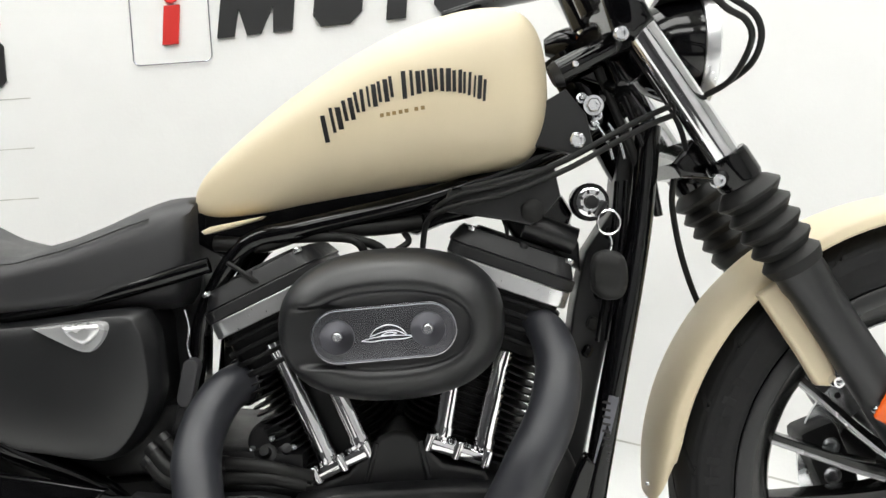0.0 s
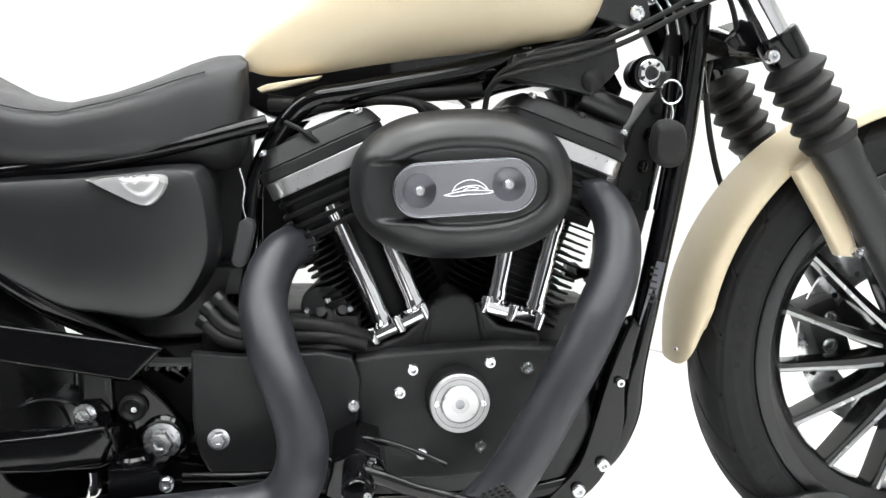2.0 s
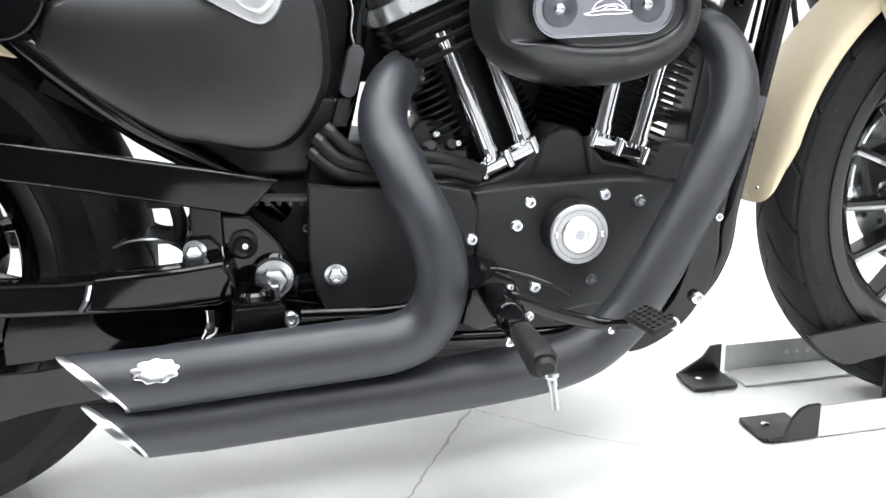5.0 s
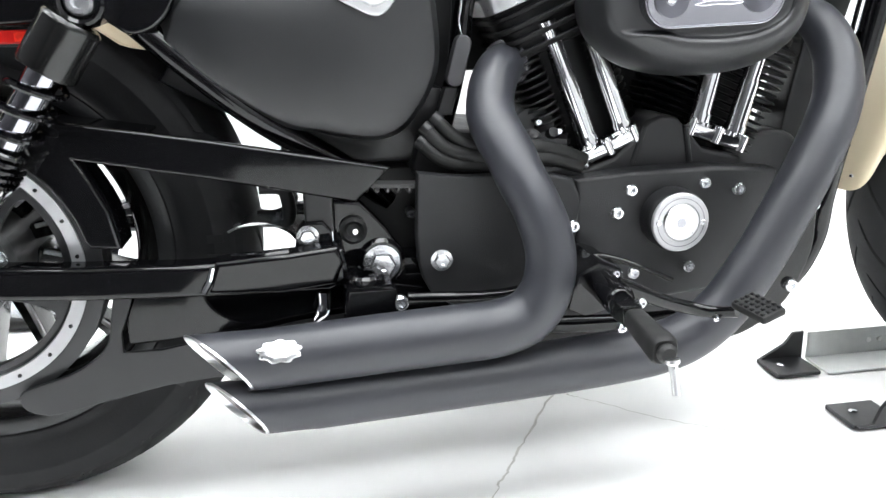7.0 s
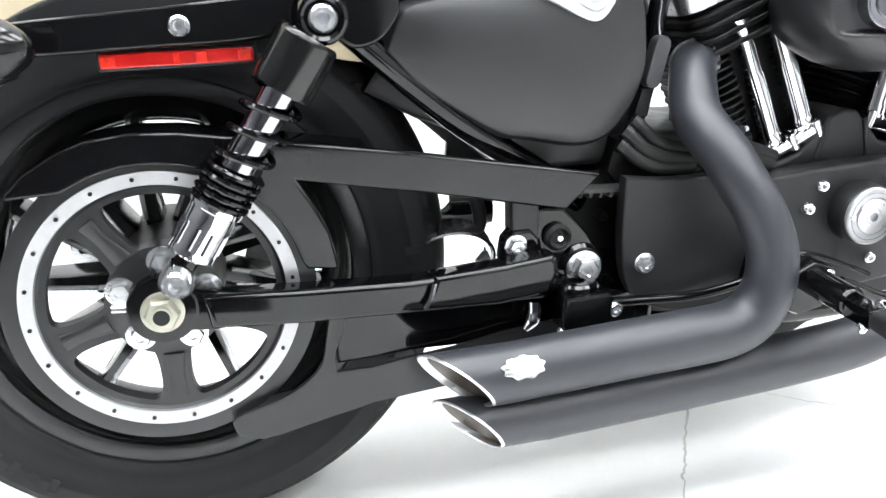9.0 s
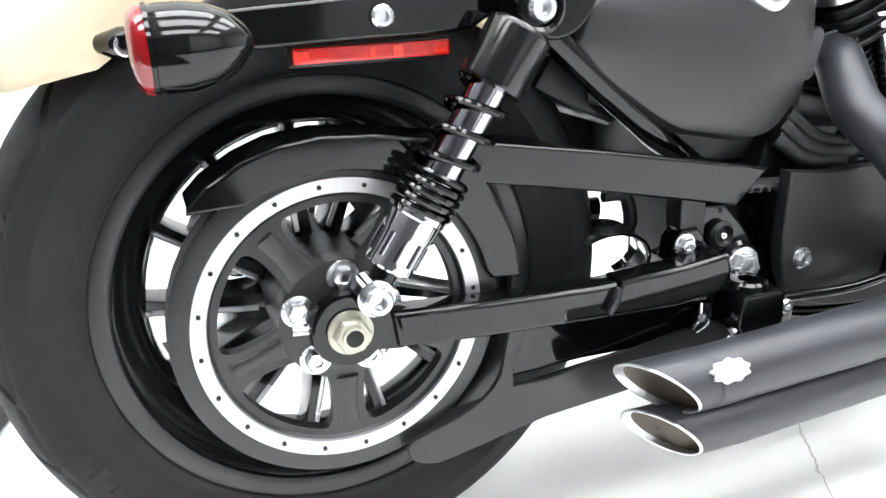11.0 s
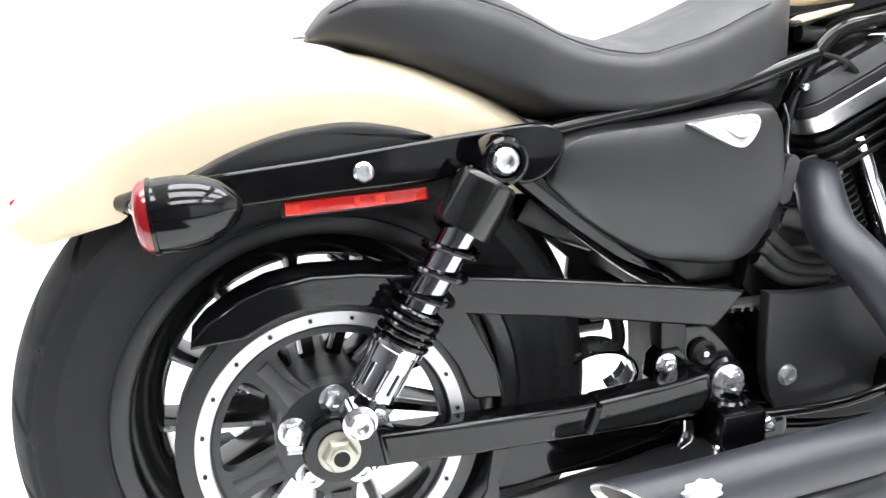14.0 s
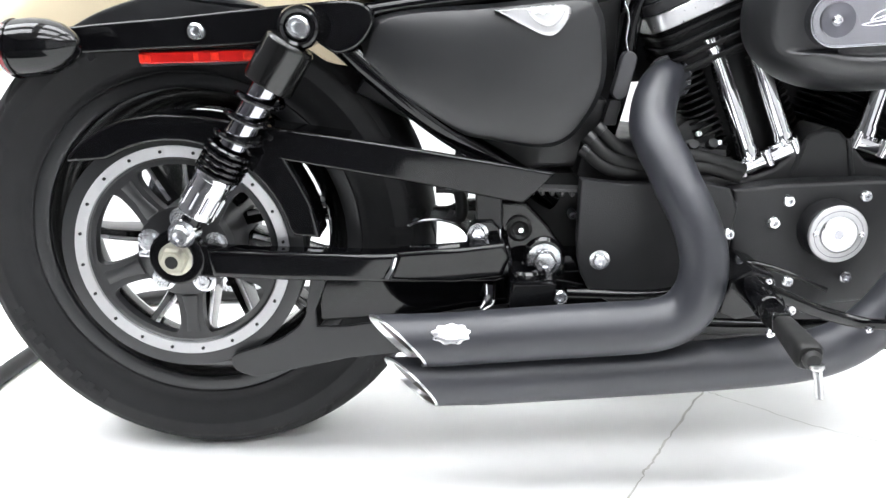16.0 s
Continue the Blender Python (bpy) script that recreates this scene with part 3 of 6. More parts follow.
def arch(width, r_top, drop, edge, p=0.6):
    """Half a rounded section: from one skirt over the crown to the other."""
    out = []
    for k in range(21):
        t = math.pi * k / 20
        c, s = math.cos(t), math.sin(t)
        w = -width * math.copysign(abs(c) ** p, c)
        r = r_top - drop * (1 - abs(s) ** 0.8)
        out.append((w, r))
    return [(-width - 0.001, r_top - drop - edge)] + out + [(width + 0.001, r_top - drop - edge)]


rear_fender = fender("rear_fender", RW, (137.6, 41.0), lambda s: arch(0.094 * (0.80 + 0.20 * min(1, s * 9) ** 0.5), 0.384 + 0.012 * s, 0.045, (0.036 + 0.008 * s) * (1 - 0.85 * max(0, (s - 0.90) / 0.10) ** 1.5)), SAND, "sand coloured rear fender", cut=11.0, lobe=2.2)
FC = (FW[0], 0, FW[2])
front_fender = fender("front_fender", FC, (180.5, 52.0), lambda s: arch(0.064 * (0.80 + 0.20 * min(1, s * 14)), 0.369, 0.022, 0.004, 0.9), SAND, "sand coloured front fender", cut=9.0, power=1.6)

# ---- tank and seat ----
tank_rows = [(0.568, 0.728, 0.748, 0.014), (0.574, 0.718, 0.764, 0.036), (0.596, 0.713, 0.790, 0.053), (0.650, 0.717, 0.832, 0.073), (0.710, 0.727, 0.872, 0.092), (0.770, 0.735, 0.906, 0.108), (0.840, 0.742, 0.938, 0.122),
             (0.910, 0.748, 0.957, 0.129), (0.965, 0.753, 0.961, 0.127), (0.995, 0.764, 0.952, 0.117), (1.012, 0.790, 0.933, 0.098), (1.021, 0.820, 0.905, 0.066), (1.024, 0.845, 0.880, 0.03)]
tank = part("fuel_tank", superloft(rows_smooth(tank_rows, 5), 56, 2.55), SAND, bike, "satin sand fuel tank with a black arched emblem", 60)
part("filler_cap", lathe([(0, 0.02), (0.026, 0.02), (0.032, 0.014), (0.034, 0), (0, 0)], (0.880, 0.02, 0.936), (-0.25, 0, 1), 28), CHROME, tank, "chrome filler cap")


def seat_rows():
    low = [(0.026, 0.717), (0.05, 0.712), (0.085, 0.698), (0.14, 0.672), (0.20, 0.643), (0.26, 0.619), (0.33, 0.608), (0.43, 0.606), (0.53, 0.608), (0.555, 0.613), (0.568, 0.632), (0.576, 0.700)]
    high = [(0.026, 0.726), (0.045, 0.748), (0.07, 0.765), (0.11, 0.775), (0.16, 0.773), (0.225, 0.752), (0.288, 0.714), (0.33, 0.701), (0.37, 0.696), (0.428, 0.709), (0.466, 0.722), (0.512, 0.741), (0.541, 0.750), (0.566, 0.751), (0.576, 0.742)]
    wide = [(0.026, 0.02), (0.045, 0.050), (0.085, 0.082), (0.15, 0.104), (0.25, 0.118), (0.35, 0.124), (0.45, 0.118), (0.53, 0.100), (0.56, 0.088), (0.576, 0.070)]
    rows = []
    for x in np.linspace(0.026, 0.576, 52):
        rows.append((x, *[float(np.interp(x, *zip(*t))) for t in (low, high, wide)]))
    return rows


seat = part("seat", superloft(seat_rows(), 44, 3.0), VINYL, bike, "black vinyl solo seat", 60)
part("seat_welt", sweep([(x, -w * 0.985 * 0.93, hi - (hi - lo) * 0.16) for x, lo, hi, w in seat_rows()[2:-2:3]], 0.0010, 6, 3), VINYL, seat)
part("seat_tab", box((0.022, 0, 0.722), (0.02, 0.02, 0.004), 0.001), STEEL, seat)

# ---- side cover ----
cover_line = [(0.234, 0.559), (0.266, 0.605), (0.40, 0.614), (0.508, 0.620), (0.530, 0.606), (0.538, 0.575), (0.537, 0.513), (0.505, 0.457), (0.465, 0.439), (0.40, 0.450), (0.353, 0.463), (0.276, 0.515)]


def pillow(line, y0, y1, steps, bm=None, smooth=5, centre=None):
    """A plate that swells towards y1: (inset share, depth share) steps."""
    bm = bm or bmesh.new()
    pts = curve([(x, 0, z) for x, z in line + [line[0]]], smooth)[:-1]
    c = Vector((*(centre or (sum(p.x for p in pts) / len(pts), sum(p.z for p in pts) / len(pts))),))
    rings = []
    for inset, depth in steps:
        rings.append([(c.x + (p.x - c.x) * (1 - inset), y0 + (y1 - y0) * depth, c.y + (p.z - c.y) * (1 - inset)) for p in pts])
    return skin(bm, rings)


cover = part("side_cover", pillow(cover_line, -0.085, -0.138, [(0.0, 0.0), (0.0, 0.34), (0.012, 0.50), (0.070, 0.78), (0.090, 0.82), (0.20, 0.89), (0.35, 0.945), (0.5, 0.975), (0.7, 0.995), (0.9, 1.0)]), SATIN, bike, "satin black side cover with a silver emblem", 60)
part("emblem", pillow([(0.403, 0.606), (0.45, 0.609), (0.487, 0.609), (0.491, 0.596), (0.478, 0.578), (0.462, 0.575), (0.435, 0.588)], -0.122, -0.1405, [(0, 0), (0, 0.7), (0.08, 0.95), (0.3, 1.0)]), BADGE, cover, "silver teardrop emblem")
part("emblem_inset", pillow([(0.440, 0.606), (0.480, 0.607), (0.483, 0.598), (0.474, 0.587), (0.462, 0.585), (0.448, 0.594)], -0.140, -0.1445, [(0, 0), (0.10, 0.5), (0.3, 0.9), (0.6, 1.0)]), BADGE, cover)

# ---- engine ----
engine = part("crankcase", prism([(0.56, 0.20), (0.54, 0.30), (0.56, 0.40), (0.70, 0.395), (0.80, 0.40), (0.90, 0.395), (0.98, 0.36), (0.99, 0.27), (0.95, 0.20), (0.80, 0.17)], -0.10, 0.12, 0.012, 3), WRINKLE, bike, "black engine crankcase")
part("sprocket_cover", pillow([(0.506, 0.405), (0.56, 0.398), (0.688, 0.389), (0.690, 0.300), (0.690, 0.235), (0.60, 0.232), (0.530, 0.252), (0.504, 0.302)], -0.124, -0.141, [(0, 0), (0, 0.85), (0.015, 0.96), (0.04, 1.0), (0.5, 1.0)], smooth=3), WRINKLE, engine, "matt black sprocket cover")
part("gearcase_cover", prism([(0.693, 0.386), (0.745, 0.392), (0.80, 0.394), (0.870, 0.394), (0.945, 0.388), (0.962, 0.350), (0.950, 0.285), (0.90, 0.243), (0.80, 0.232), (0.694, 0.240)], -0.138, -0.10, 0.006, 3), WRINKLE, engine, "matt black gearcase cover")
part("cam_housing", prism([(0.70, 0.37), (0.708, 0.388), (0.752, 0.404), (0.778, 0.425), (0.793, 0.447), (0.812, 0.454), (0.832, 0.450), (0.850, 0.430), (0.868, 0.410), (0.918, 0.398), (0.93, 0.37)], -0.100, -0.02, 0.006, 3), WRINKLE, engine, "black cam housing")
for x0, x1 in ((0.776, 0.790), (0.850, 0.842)):
    part("housing_rib", sweep([(x0, -0.1005, 0.395), (x1, -0.1005, 0.440)], 0.0035, 8, 1), WRINKLE, engine)
part("intake_cover", prism([(0.785, 0.43), (0.752, 0.50), (0.748, 0.545), (0.79, 0.575), (0.84, 0.575), (0.880, 0.545), (0.872, 0.50), (0.842, 0.43)], 0.040, 0.052, 0.003), WRINKLE, engine)
TC = (0.8105, -0.157, 0.336)
timer = part("timing_cover", lathe([(0.0, 0.007), (0.0345, 0.007), (0.0350, 0.009), (0.0350, 0.0115), (0.0335, 0.0128), (0.0235, 0.0128), (0.0230, 0.0112), (0.0, 0.0112)], TC, (0, -1, 0), 56), DULL, engine, "round machined timing cover")
part("timing_disc", lathe([(0, 0.010), (0.0215, 0.010), (0.0215, 0.0138), (0.0205, 0.0146), (0.0105, 0.0146), (0.0100, 0.0136), (0.0088, 0.0136), (0.0082, 0.0146), (0, 0.0146)], TC, (0, -1, 0), 40), ALU, timer, "bright turned disc")
part("timing_mark", lathe([(0.0, 0.0149), (0.0056, 0.0149), (0.0056, 0.0142), (0, 0.0142)], TC, (0, -1, 0), 20), GREYPLATE, timer)
part("timing_groove", lathe([(0.0285, 0.0126), (0.0285, 0.0131), (0.0292, 0.0131), (0.0292, 0.0126)], TC, (0, -1, 0), 48, closed=True), DISH, timer)
part("timing_cover_base", lathe([(0, 0), (0.0375, 0), (0.0375, 0.022), (0.0345, 0.0275), (0, 0.0275)], (0.8105, -0.137, 0.336), (0, -1, 0), 40), WRINKLE, engine)
for sx in (-1, 1):
    bolt(timer, (0.8105 + 0.0272 * sx, -0.1693, 0.336 - 0.001 * sx), 0.0036, 0.002, STEEL, (0, -1, 0), "socket")
for x, z in ((0.759, 0.372), (0.851, 0.376), (0.743, 0.345), (0.766, 0.269), (0.837, 0.273), (0.896, 0.366), (0.688, 0.333)):
    bolt(engine, (x, -0.1385 if x > 0.7 else -0.141, z), 0.0074, 0.008, STEEL, (0, -1, 0), "socket")
bolt(engine, (0.531, -0.1415, 0.302), 0.0095, 0.008, STEEL)


def plan_plate(x0, x1, y0, y1, h0, h1, r, taper=0.0, bm=None):
    """A flat plate with rounded corners in plan; taper draws its top edge in."""
    corners = [(x1 - r, y1 - r, 0), (x0 + r, y1 - r, 90), (x0 + r, y0 + r, 180), (x1 - r, y0 + r, 270)]
    line = [(x + r * math.cos(radians(a + 15 * k)), y + r * math.sin(radians(a + 15 * k))) for x, y, a in corners for k in range(7)]
    cx, cy = (x0 + x1) / 2, (y0 + y1) / 2
    e = min(0.0012, (h1 - h0) * 0.3)
    def ring(inset, h):
        return [(cx + (x - cx) * (1 - inset / (x1 - x0) * 2), cy + (y - cy) * (1 - inset / (y1 - y0) * 2), h) for x, y in line]
    return skin(bm or bmesh.new(), [ring(e, h0), ring(0, h0 + e), ring(taper, h1 - e - taper * 0.6), ring(taper + e + taper * 0.4, h1)])


def cylinder(base, lean, rise=0.0):
    """A finned cylinder with its bright head edge and black rocker box."""
    core = 0.067 if lean < 0 else 0.058
    m = Matrix.Translation(Vector((base[0], 0.0, base[1]))) @ Matrix.Rotation(radians(lean), 4, "Y")
    root = part("cylinder", lathe([(0, 0), (core, 0), (core, 0.225), (0, 0.225)], (0, 0, 0), (0, 0, 1), 32), FINS, bike, "black finned engine cylinder")
    root.matrix_basis = m
    out = 1 if lean < 0 else -1

    def plate(name, ends, y0, y1, h0, h1, r, mat, label="", taper=0.0):
        xs = sorted(v * out for v in ends)
        return part(name, plan_plate(*xs, y0, y1, h0, h1, r, taper), mat, root, label)
    for k in range(15):
        h = 0.022 + k * 0.0093
        plate("fin", (-0.066 - 0.002 * (k % 2), 0.072), -0.062, 0.088, h, h + 0.0030, 0.040, FINS)
        plate("fin_front", (-0.072, -0.030), -0.089 if k > 5 else -0.080, -0.050, h, h + 0.0028, 0.018, FINS)
    for k in range(4):
        h = 0.163 + rise + k * 0.0150
        plate("head_fin", (-0.0715 + 0.001 * (k % 2), 0.076), -0.091, 0.09, h, h + 0.0062, 0.030, FINS)
    plate("head", (-0.066, 0.072), -0.082, 0.085, 0.158, 0.224 + rise, 0.026, FINS)
    plate("head_edge", (-0.0735, 0.086), -0.095, 0.095, 0.2205 + rise, 0.2415 + rise, 0.030, ALU, "bright machined head edge")
    plate("rocker_base", (-0.0755, 0.086), -0.0945, 0.0945, 0.2420 + rise, 0.2560 + rise, 0.030, WRINKLE)
    plate("rocker_box", (-0.072, 0.088), -0.0915, 0.0915, 0.2565 + rise, 0.2785 + rise, 0.028, WRINKLE, "matt black rocker box", 0.007)
    plate("rocker_ridge", (-0.045, 0.062), -0.070, 0.07, 0.2785 + rise, 0.2830 + rise, 0.020, WRINKLE, "", 0.003)
    for sx in (-0.058, 0.0, 0.066):
        bolt(root, (sx * out, -0.080, 0.2745 + rise), 0.0055, 0.006, STEEL if sx else WRINKLE, (0, 0, 1), "socket")
    return root


cylinder((0.752, 0.395), -22.5)
cylinder((0.872, 0.402), 22.5, 0.007)


def pushrod(low, high):
    d = Vector(high) - Vector(low)
    n = d.length
    return part("pushrod_tube", lathe([(0, 0), (0.0140, 0), (0.0140, 0.010), (0.0125, 0.013), (0.0125, n * 0.55), (0.0110, n * 0.57), (0.0110, n - 0.02), (0.0125, n - 0.016), (0.0125, n), (0, n)], low, d, 20), CHROME, bike, "chrome pushrod tube")


pushrod((0.727, -0.080, 0.419), (0.671, -0.078, 0.566))
pushrod((0.770, -0.080, 0.435), (0.717, -0.078, 0.574))
pushrod((0.869, -0.080, 0.441), (0.895, -0.078, 0.56))
pushrod((0.917, -0.080, 0.423), (0.949, -0.078, 0.54))


def lifter_block(c, lean):
    m = pose(c[0], -0.078, c[1], 0, lean, 0)
    b = part("lifter_block", box((0, 0, 0), (0.074, 0.042, 0.016), 0.005), CHROME, bike, "chrome lifter block cover")
    b.matrix_basis = m
    for sx in (-0.036, 0.0, 0.036):
        part("lifter_screw", lathe([(0, -0.008), (0.0065, -0.008), (0.0065, 0.011), (0.0052, 0.013), (0, 0.013)], (sx, -0.017, 0), (0, 0, 1), 12), CHROME, b)
    part("lifter_collar", lathe([(0, 0.004), (0.016, 0.004), (0.016, 0.012), (0, 0.012)], (-0.019, 0, 0), (0, 0, 1), 20), CHROME, b)
    part("lifter_collar", lathe([(0, 0.004), (0.016, 0.004), (0.016, 0.012), (0, 0.012)], (0.021, 0, 0), (0, 0, 1), 20), CHROME, b)


lifter_block((0.747, 0.416), -24)
lifter_block((0.886, 0.423), 20)

# ---- air cleaner ----


def oval(cx, cz, a, b, p=2.35, n=64):
    out = []
    for k in range(n):
        t = 2 * math.pi * k / n
        c, s = math.cos(t), math.sin(t)
        out.append((cx + a * math.copysign(abs(c) ** (2 / p), c), cz + b * math.copysign(abs(s) ** (2 / p), s)))
    return out


def scoop(x, y, z):
    """The flat shoulder that runs from the face to the rear end of the cover."""
    if x < 0.775 and -0.038 < z - 0.588 < 0.031:
        return y + (max(y, -0.1875) - y) * min(1, (z - 0.550) / 0.004, (0.619 - z) / 0.004, (0.775 - x) / 0.006)
    return y


bm = bmesh.new()
rings = []
for a, b, y in rows_smooth([(0.119, 0.077, -0.085), (0.123, 0.081, -0.10), (0.128, 0.0855, -0.125), (0.1275, 0.085, -0.150), (0.122, 0.080, -0.172), (0.112, 0.070, -0.190), (0.100, 0.057, -0.200), (0.094, 0.049, -0.2015), (0.090, 0.044, -0.199), (0.086, 0.038, -0.195), (0.04, 0.015, -0.195)], 4):
    rings.append([(x, scoop(x, y, z), z) for x, z in oval(0.822, 0.588, a, b, 2.35, 144)])
air = part("air_cleaner", skin(bm, rings), SATIN, bike, "satin black oval air cleaner cover", 60)
plate = part("air_cleaner_plate", prism(stadium(0.8185, 0.5868, 0.0790, 0.0300, 14, 0.03), -0.2035, -0.184, 0.0015), GREYPLATE, air, "dark metal plate with two screws")
part("plate_rim", sweep([(x, -0.2035, z) for x, z in stadium(0.8185, 0.5868, 0.0765, 0.0275, 14, 0.03)] + [(0.8185 + 0.0490, -0.2035, 0.5868 - 0.026)], 0.0007, 6, 1), DISH, plate)
for x, z in ((0.769, 0.585), (0.866, 0.589)):
    part("screw_dish", lathe([(0.006, 0.0008), (0.017, 0.0030), (0.0185, 0.0028), (0.0185, 0.0)], (x, -0.2030, z), (0, -1, 0), 32), DISH, plate, "dished metal washer")
    bolt(plate, (x, -0.2035, z), 0.0050, 0.004, STEEL, (0, -1, 0), "socket")

# ---- exhaust ----
pipe_r = part("rear_exhaust", sweep([(0.655, -0.020, 0.520), (0.634, -0.052, 0.518), (0.612, -0.086, 0.511), (0.598, -0.112, 0.492), (0.591, -0.137, 0.467), (0.594, -0.166, 0.447), (0.600, -0.184, 0.432), (0.608, -0.204, 0.408), (0.620, -0.219, 0.381), (0.630, -0.228, 0.352), (0.6345, -0.233, 0.322), (0.629, -0.236, 0.290), (0.611, -0.236, 0.263), (0.580, -0.236, 0.2505), (0.53, -0.235, 0.2465), (0.45, -0.233, 0.242), (0.336, -0.230, 0.2345)],
                                   [0.0255, 0.0258, 0.0265, 0.0272, 0.0276, 0.0276, 0.0274, 0.0270, 0.0267, 0.027, 0.0272, 0.028, 0.0295, 0.0308, 0.0315, 0.0315, 0.0315], 28, 6, caps=False), PIPE, bike, "matt black rear cylinder exhaust")
for at, r in ((0.0, 0.0300), (0.010, 0.0285)):
    part("port_clamp", lathe([(r - 0.004, 0), (r - 0.0005, 0), (r, 0.0015), (r - 0.0005, 0.003), (r - 0.004, 0.003)], (0.624 + 0.55 * at, -0.068 + 0.8 * at, 0.516), (0.55, 0.83, 0.05), 36, closed=True), STEEL, pipe_r, "bright steel port clamp")
pipe_f = part("front_exhaust", sweep([(0.985, -0.060, 0.575), (1.002, -0.100, 0.560), (1.008, -0.133, 0.528), (1.001, -0.158, 0.495), (0.988, -0.177, 0.468), (0.969, -0.193, 0.440), (0.952, -0.201, 0.411), (0.934, -0.207, 0.382), (0.916, -0.211, 0.353), (0.897, -0.215, 0.322), (0.876, -0.218, 0.290), (0.848, -0.218, 0.250), (0.815, -0.217, 0.220), (0.775, -0.216, 0.203), (0.715, -0.215, 0.194), (0.60, -0.216, 0.1865), (0.375, -0.222, 0.178)],
                                    [0.018, 0.0235, 0.0262, 0.0275, 0.028, 0.028, 0.028, 0.028, 0.028, 0.028, 0.028, 0.0285, 0.029, 0.0298, 0.0305, 0.0305, 0.0305], 28, 6, caps=False), PIPE, bike, "matt black front cylinder exhaust")


def slash_tip(parent, c, r, slope, back):
    """The slash cut end of a muffler, with a bright lip and a sooty inside."""
    def ring(rr, off):
        out = []
        for k in range(48):
            t = 2 * math.pi * k / 48
            cy, cz = math.cos(t), math.sin(t)
            x = back if off is None else c[0] - slope * cz - 0.022 * cy + off
            out.append((x, c[1] + rr * cy, c[2] + (x - c[0]) * 0.012 + rr * cz))
        return out
    part("muffler_end", skin(bmesh.new(), [ring(r, None), ring(r, 0.0035), ring(r - 0.001, 0.003)], caps=False), PIPE, parent)
    part("muffler_tip", skin(bmesh.new(), [ring(r - 0.0003, 0.0036), ring(r, 0.0), ring(r - 0.0010, -0.0006), ring(r - 0.0022, 0.0), ring(r - 0.0036, 0.010)], caps=False), ALU, parent, "bright slash cut tip")
    part("muffler_bore", skin(bmesh.new(), [ring(r - 0.0034, 0.0095), ring(r - 0.0048, 0.025), ring(r - 0.007, None), [(back + 0.06, y, z) for _, y, z in ring(r - 0.010, None)]]), DARKTIP, parent, "sooty inside of the pipe")


slash_tip(pipe_r, (0.280, -0.229, 0.2335), 0.0315, 0.0250, 0.345)
slash_tip(pipe_f, (0.293, -0.2225, 0.1775), 0.0300, 0.0220, 0.378)
badge_line = [(0.346 + 0.0225 * (1 + 0.08 * math.sin(9 * t)) * math.cos(t), 0.2395 + 0.0120 * (1 + 0.08 * math.sin(9 * t)) * math.sin(t)) for t in np.linspace(0, 2 * math.pi, 55)[:-1]]


def round_pipe(bm, lift=math.radians(34), r=0.0315):
    """Bends a plate round the muffler, a little above its flank."""
    for v in bm.verts:
        a, d = lift + (v.co.z - 0.2395) / r, r - 0.2575 - v.co.y
        v.co.y, v.co.z = -0.2302 - d * math.cos(a), 0.2347 + d * math.sin(a)
    return bm


part("exhaust_badge", round_pipe(pillow(badge_line, -0.2535, -0.2600, [(0, 0), (0, 0.7), (0.12, 0.95), (0.5, 1.05)], smooth=2)), ALU, pipe_r, "white metal badge")
for dx, dz, w in ((-0.006, 0.004, 0.022), (0.004, 0.0005, 0.026), (0.0, -0.0035, 0.018)):
    part("badge_relief", round_pipe(box((0.346 + dx, -0.2605, 0.2395 + dz), (w, 0.002, 0.0014), 0.0005, (0, 4, 0), seg=1)), STEEL, pipe_r)

# ---- fork ----
FD = Vector((1.384 - 1.128, 0, 0.468 - 0.906)).normalized()


def fork_leg(y, ahead=0.0):
    top = Vector((1.130 + ahead, y, 0.906)) - FD * 0.12
    leg = part("fork_tube", lathe([(0, 0), (0.0195, 0), (0.0195, 0.40), (0, 0.40)], top, FD, 28), CHROME, bike, "chrome fork tube")
    base = (Vector((1.2385 + ahead, y, 0.7210)) - top).dot(FD)
    prof = [(0.021, base - 0.004)]
    for k in range(5):
        s = base + 0.112 * k / 5
        r = 0.0395 - 0.0008 * k
        prof += [(r * 0.76, s + 0.002), (r, s + 0.012), (r * 0.98, s + 0.015)]
    prof += [(0.032, base + 0.115), (0.021, base + 0.117)]
    part("fork_gaiter", lathe(prof, top, FD, 36), SOFT, leg, "ribbed black rubber gaiter", 20)
    end = base + 0.113 + 0.33
    part("fork_slider", lathe([(0.0, base + 0.102), (0.0295, base + 0.104), (0.0295, base + 0.135), (0.0275, base + 0.145), (0.0275, end - 0.03), (0.03, end - 0.02), (0.03, end), (0, end)], top, FD, 32), SATIN, leg, "satin black fork slider")
    part("axle_clamp", lathe([(0, -0.022), (0.026, -0.022), (0.028, -0.015), (0.028, 0.015), (0.026, 0.022), (0, 0.022)], (FW[0] - 0.012, y, FW[2] + 0.004), (0, 1, 0), 28), SATIN, leg)
    return leg


fork_leg(-0.100)
fork_leg(0.100)
tree = part("lower_triple_clamp", prism([(1.165, 0.752), (1.190, 0.780), (1.236, 0.768), (1.246, 0.745), (1.225, 0.728), (1.175, 0.735)], -0.075, 0.075, 0.008, 3), GLOSS, bike, "gloss black triple clamp")
for s in (-1, 1):
    part("clamp_ring", lathe([(0.0195, -0.019), (0.0255, -0.019), (0.027, -0.014), (0.027, 0.014), (0.0255, 0.019), (0.0195, 0.019)], (1.2275, 0.1 * s, 0.7400), FD, 28, closed=True), GLOSS, tree)
bolt(tree, (1.203, -0.119, 0.727), 0.0085, 0.010, STEEL, (0, -1, 0), "socket")
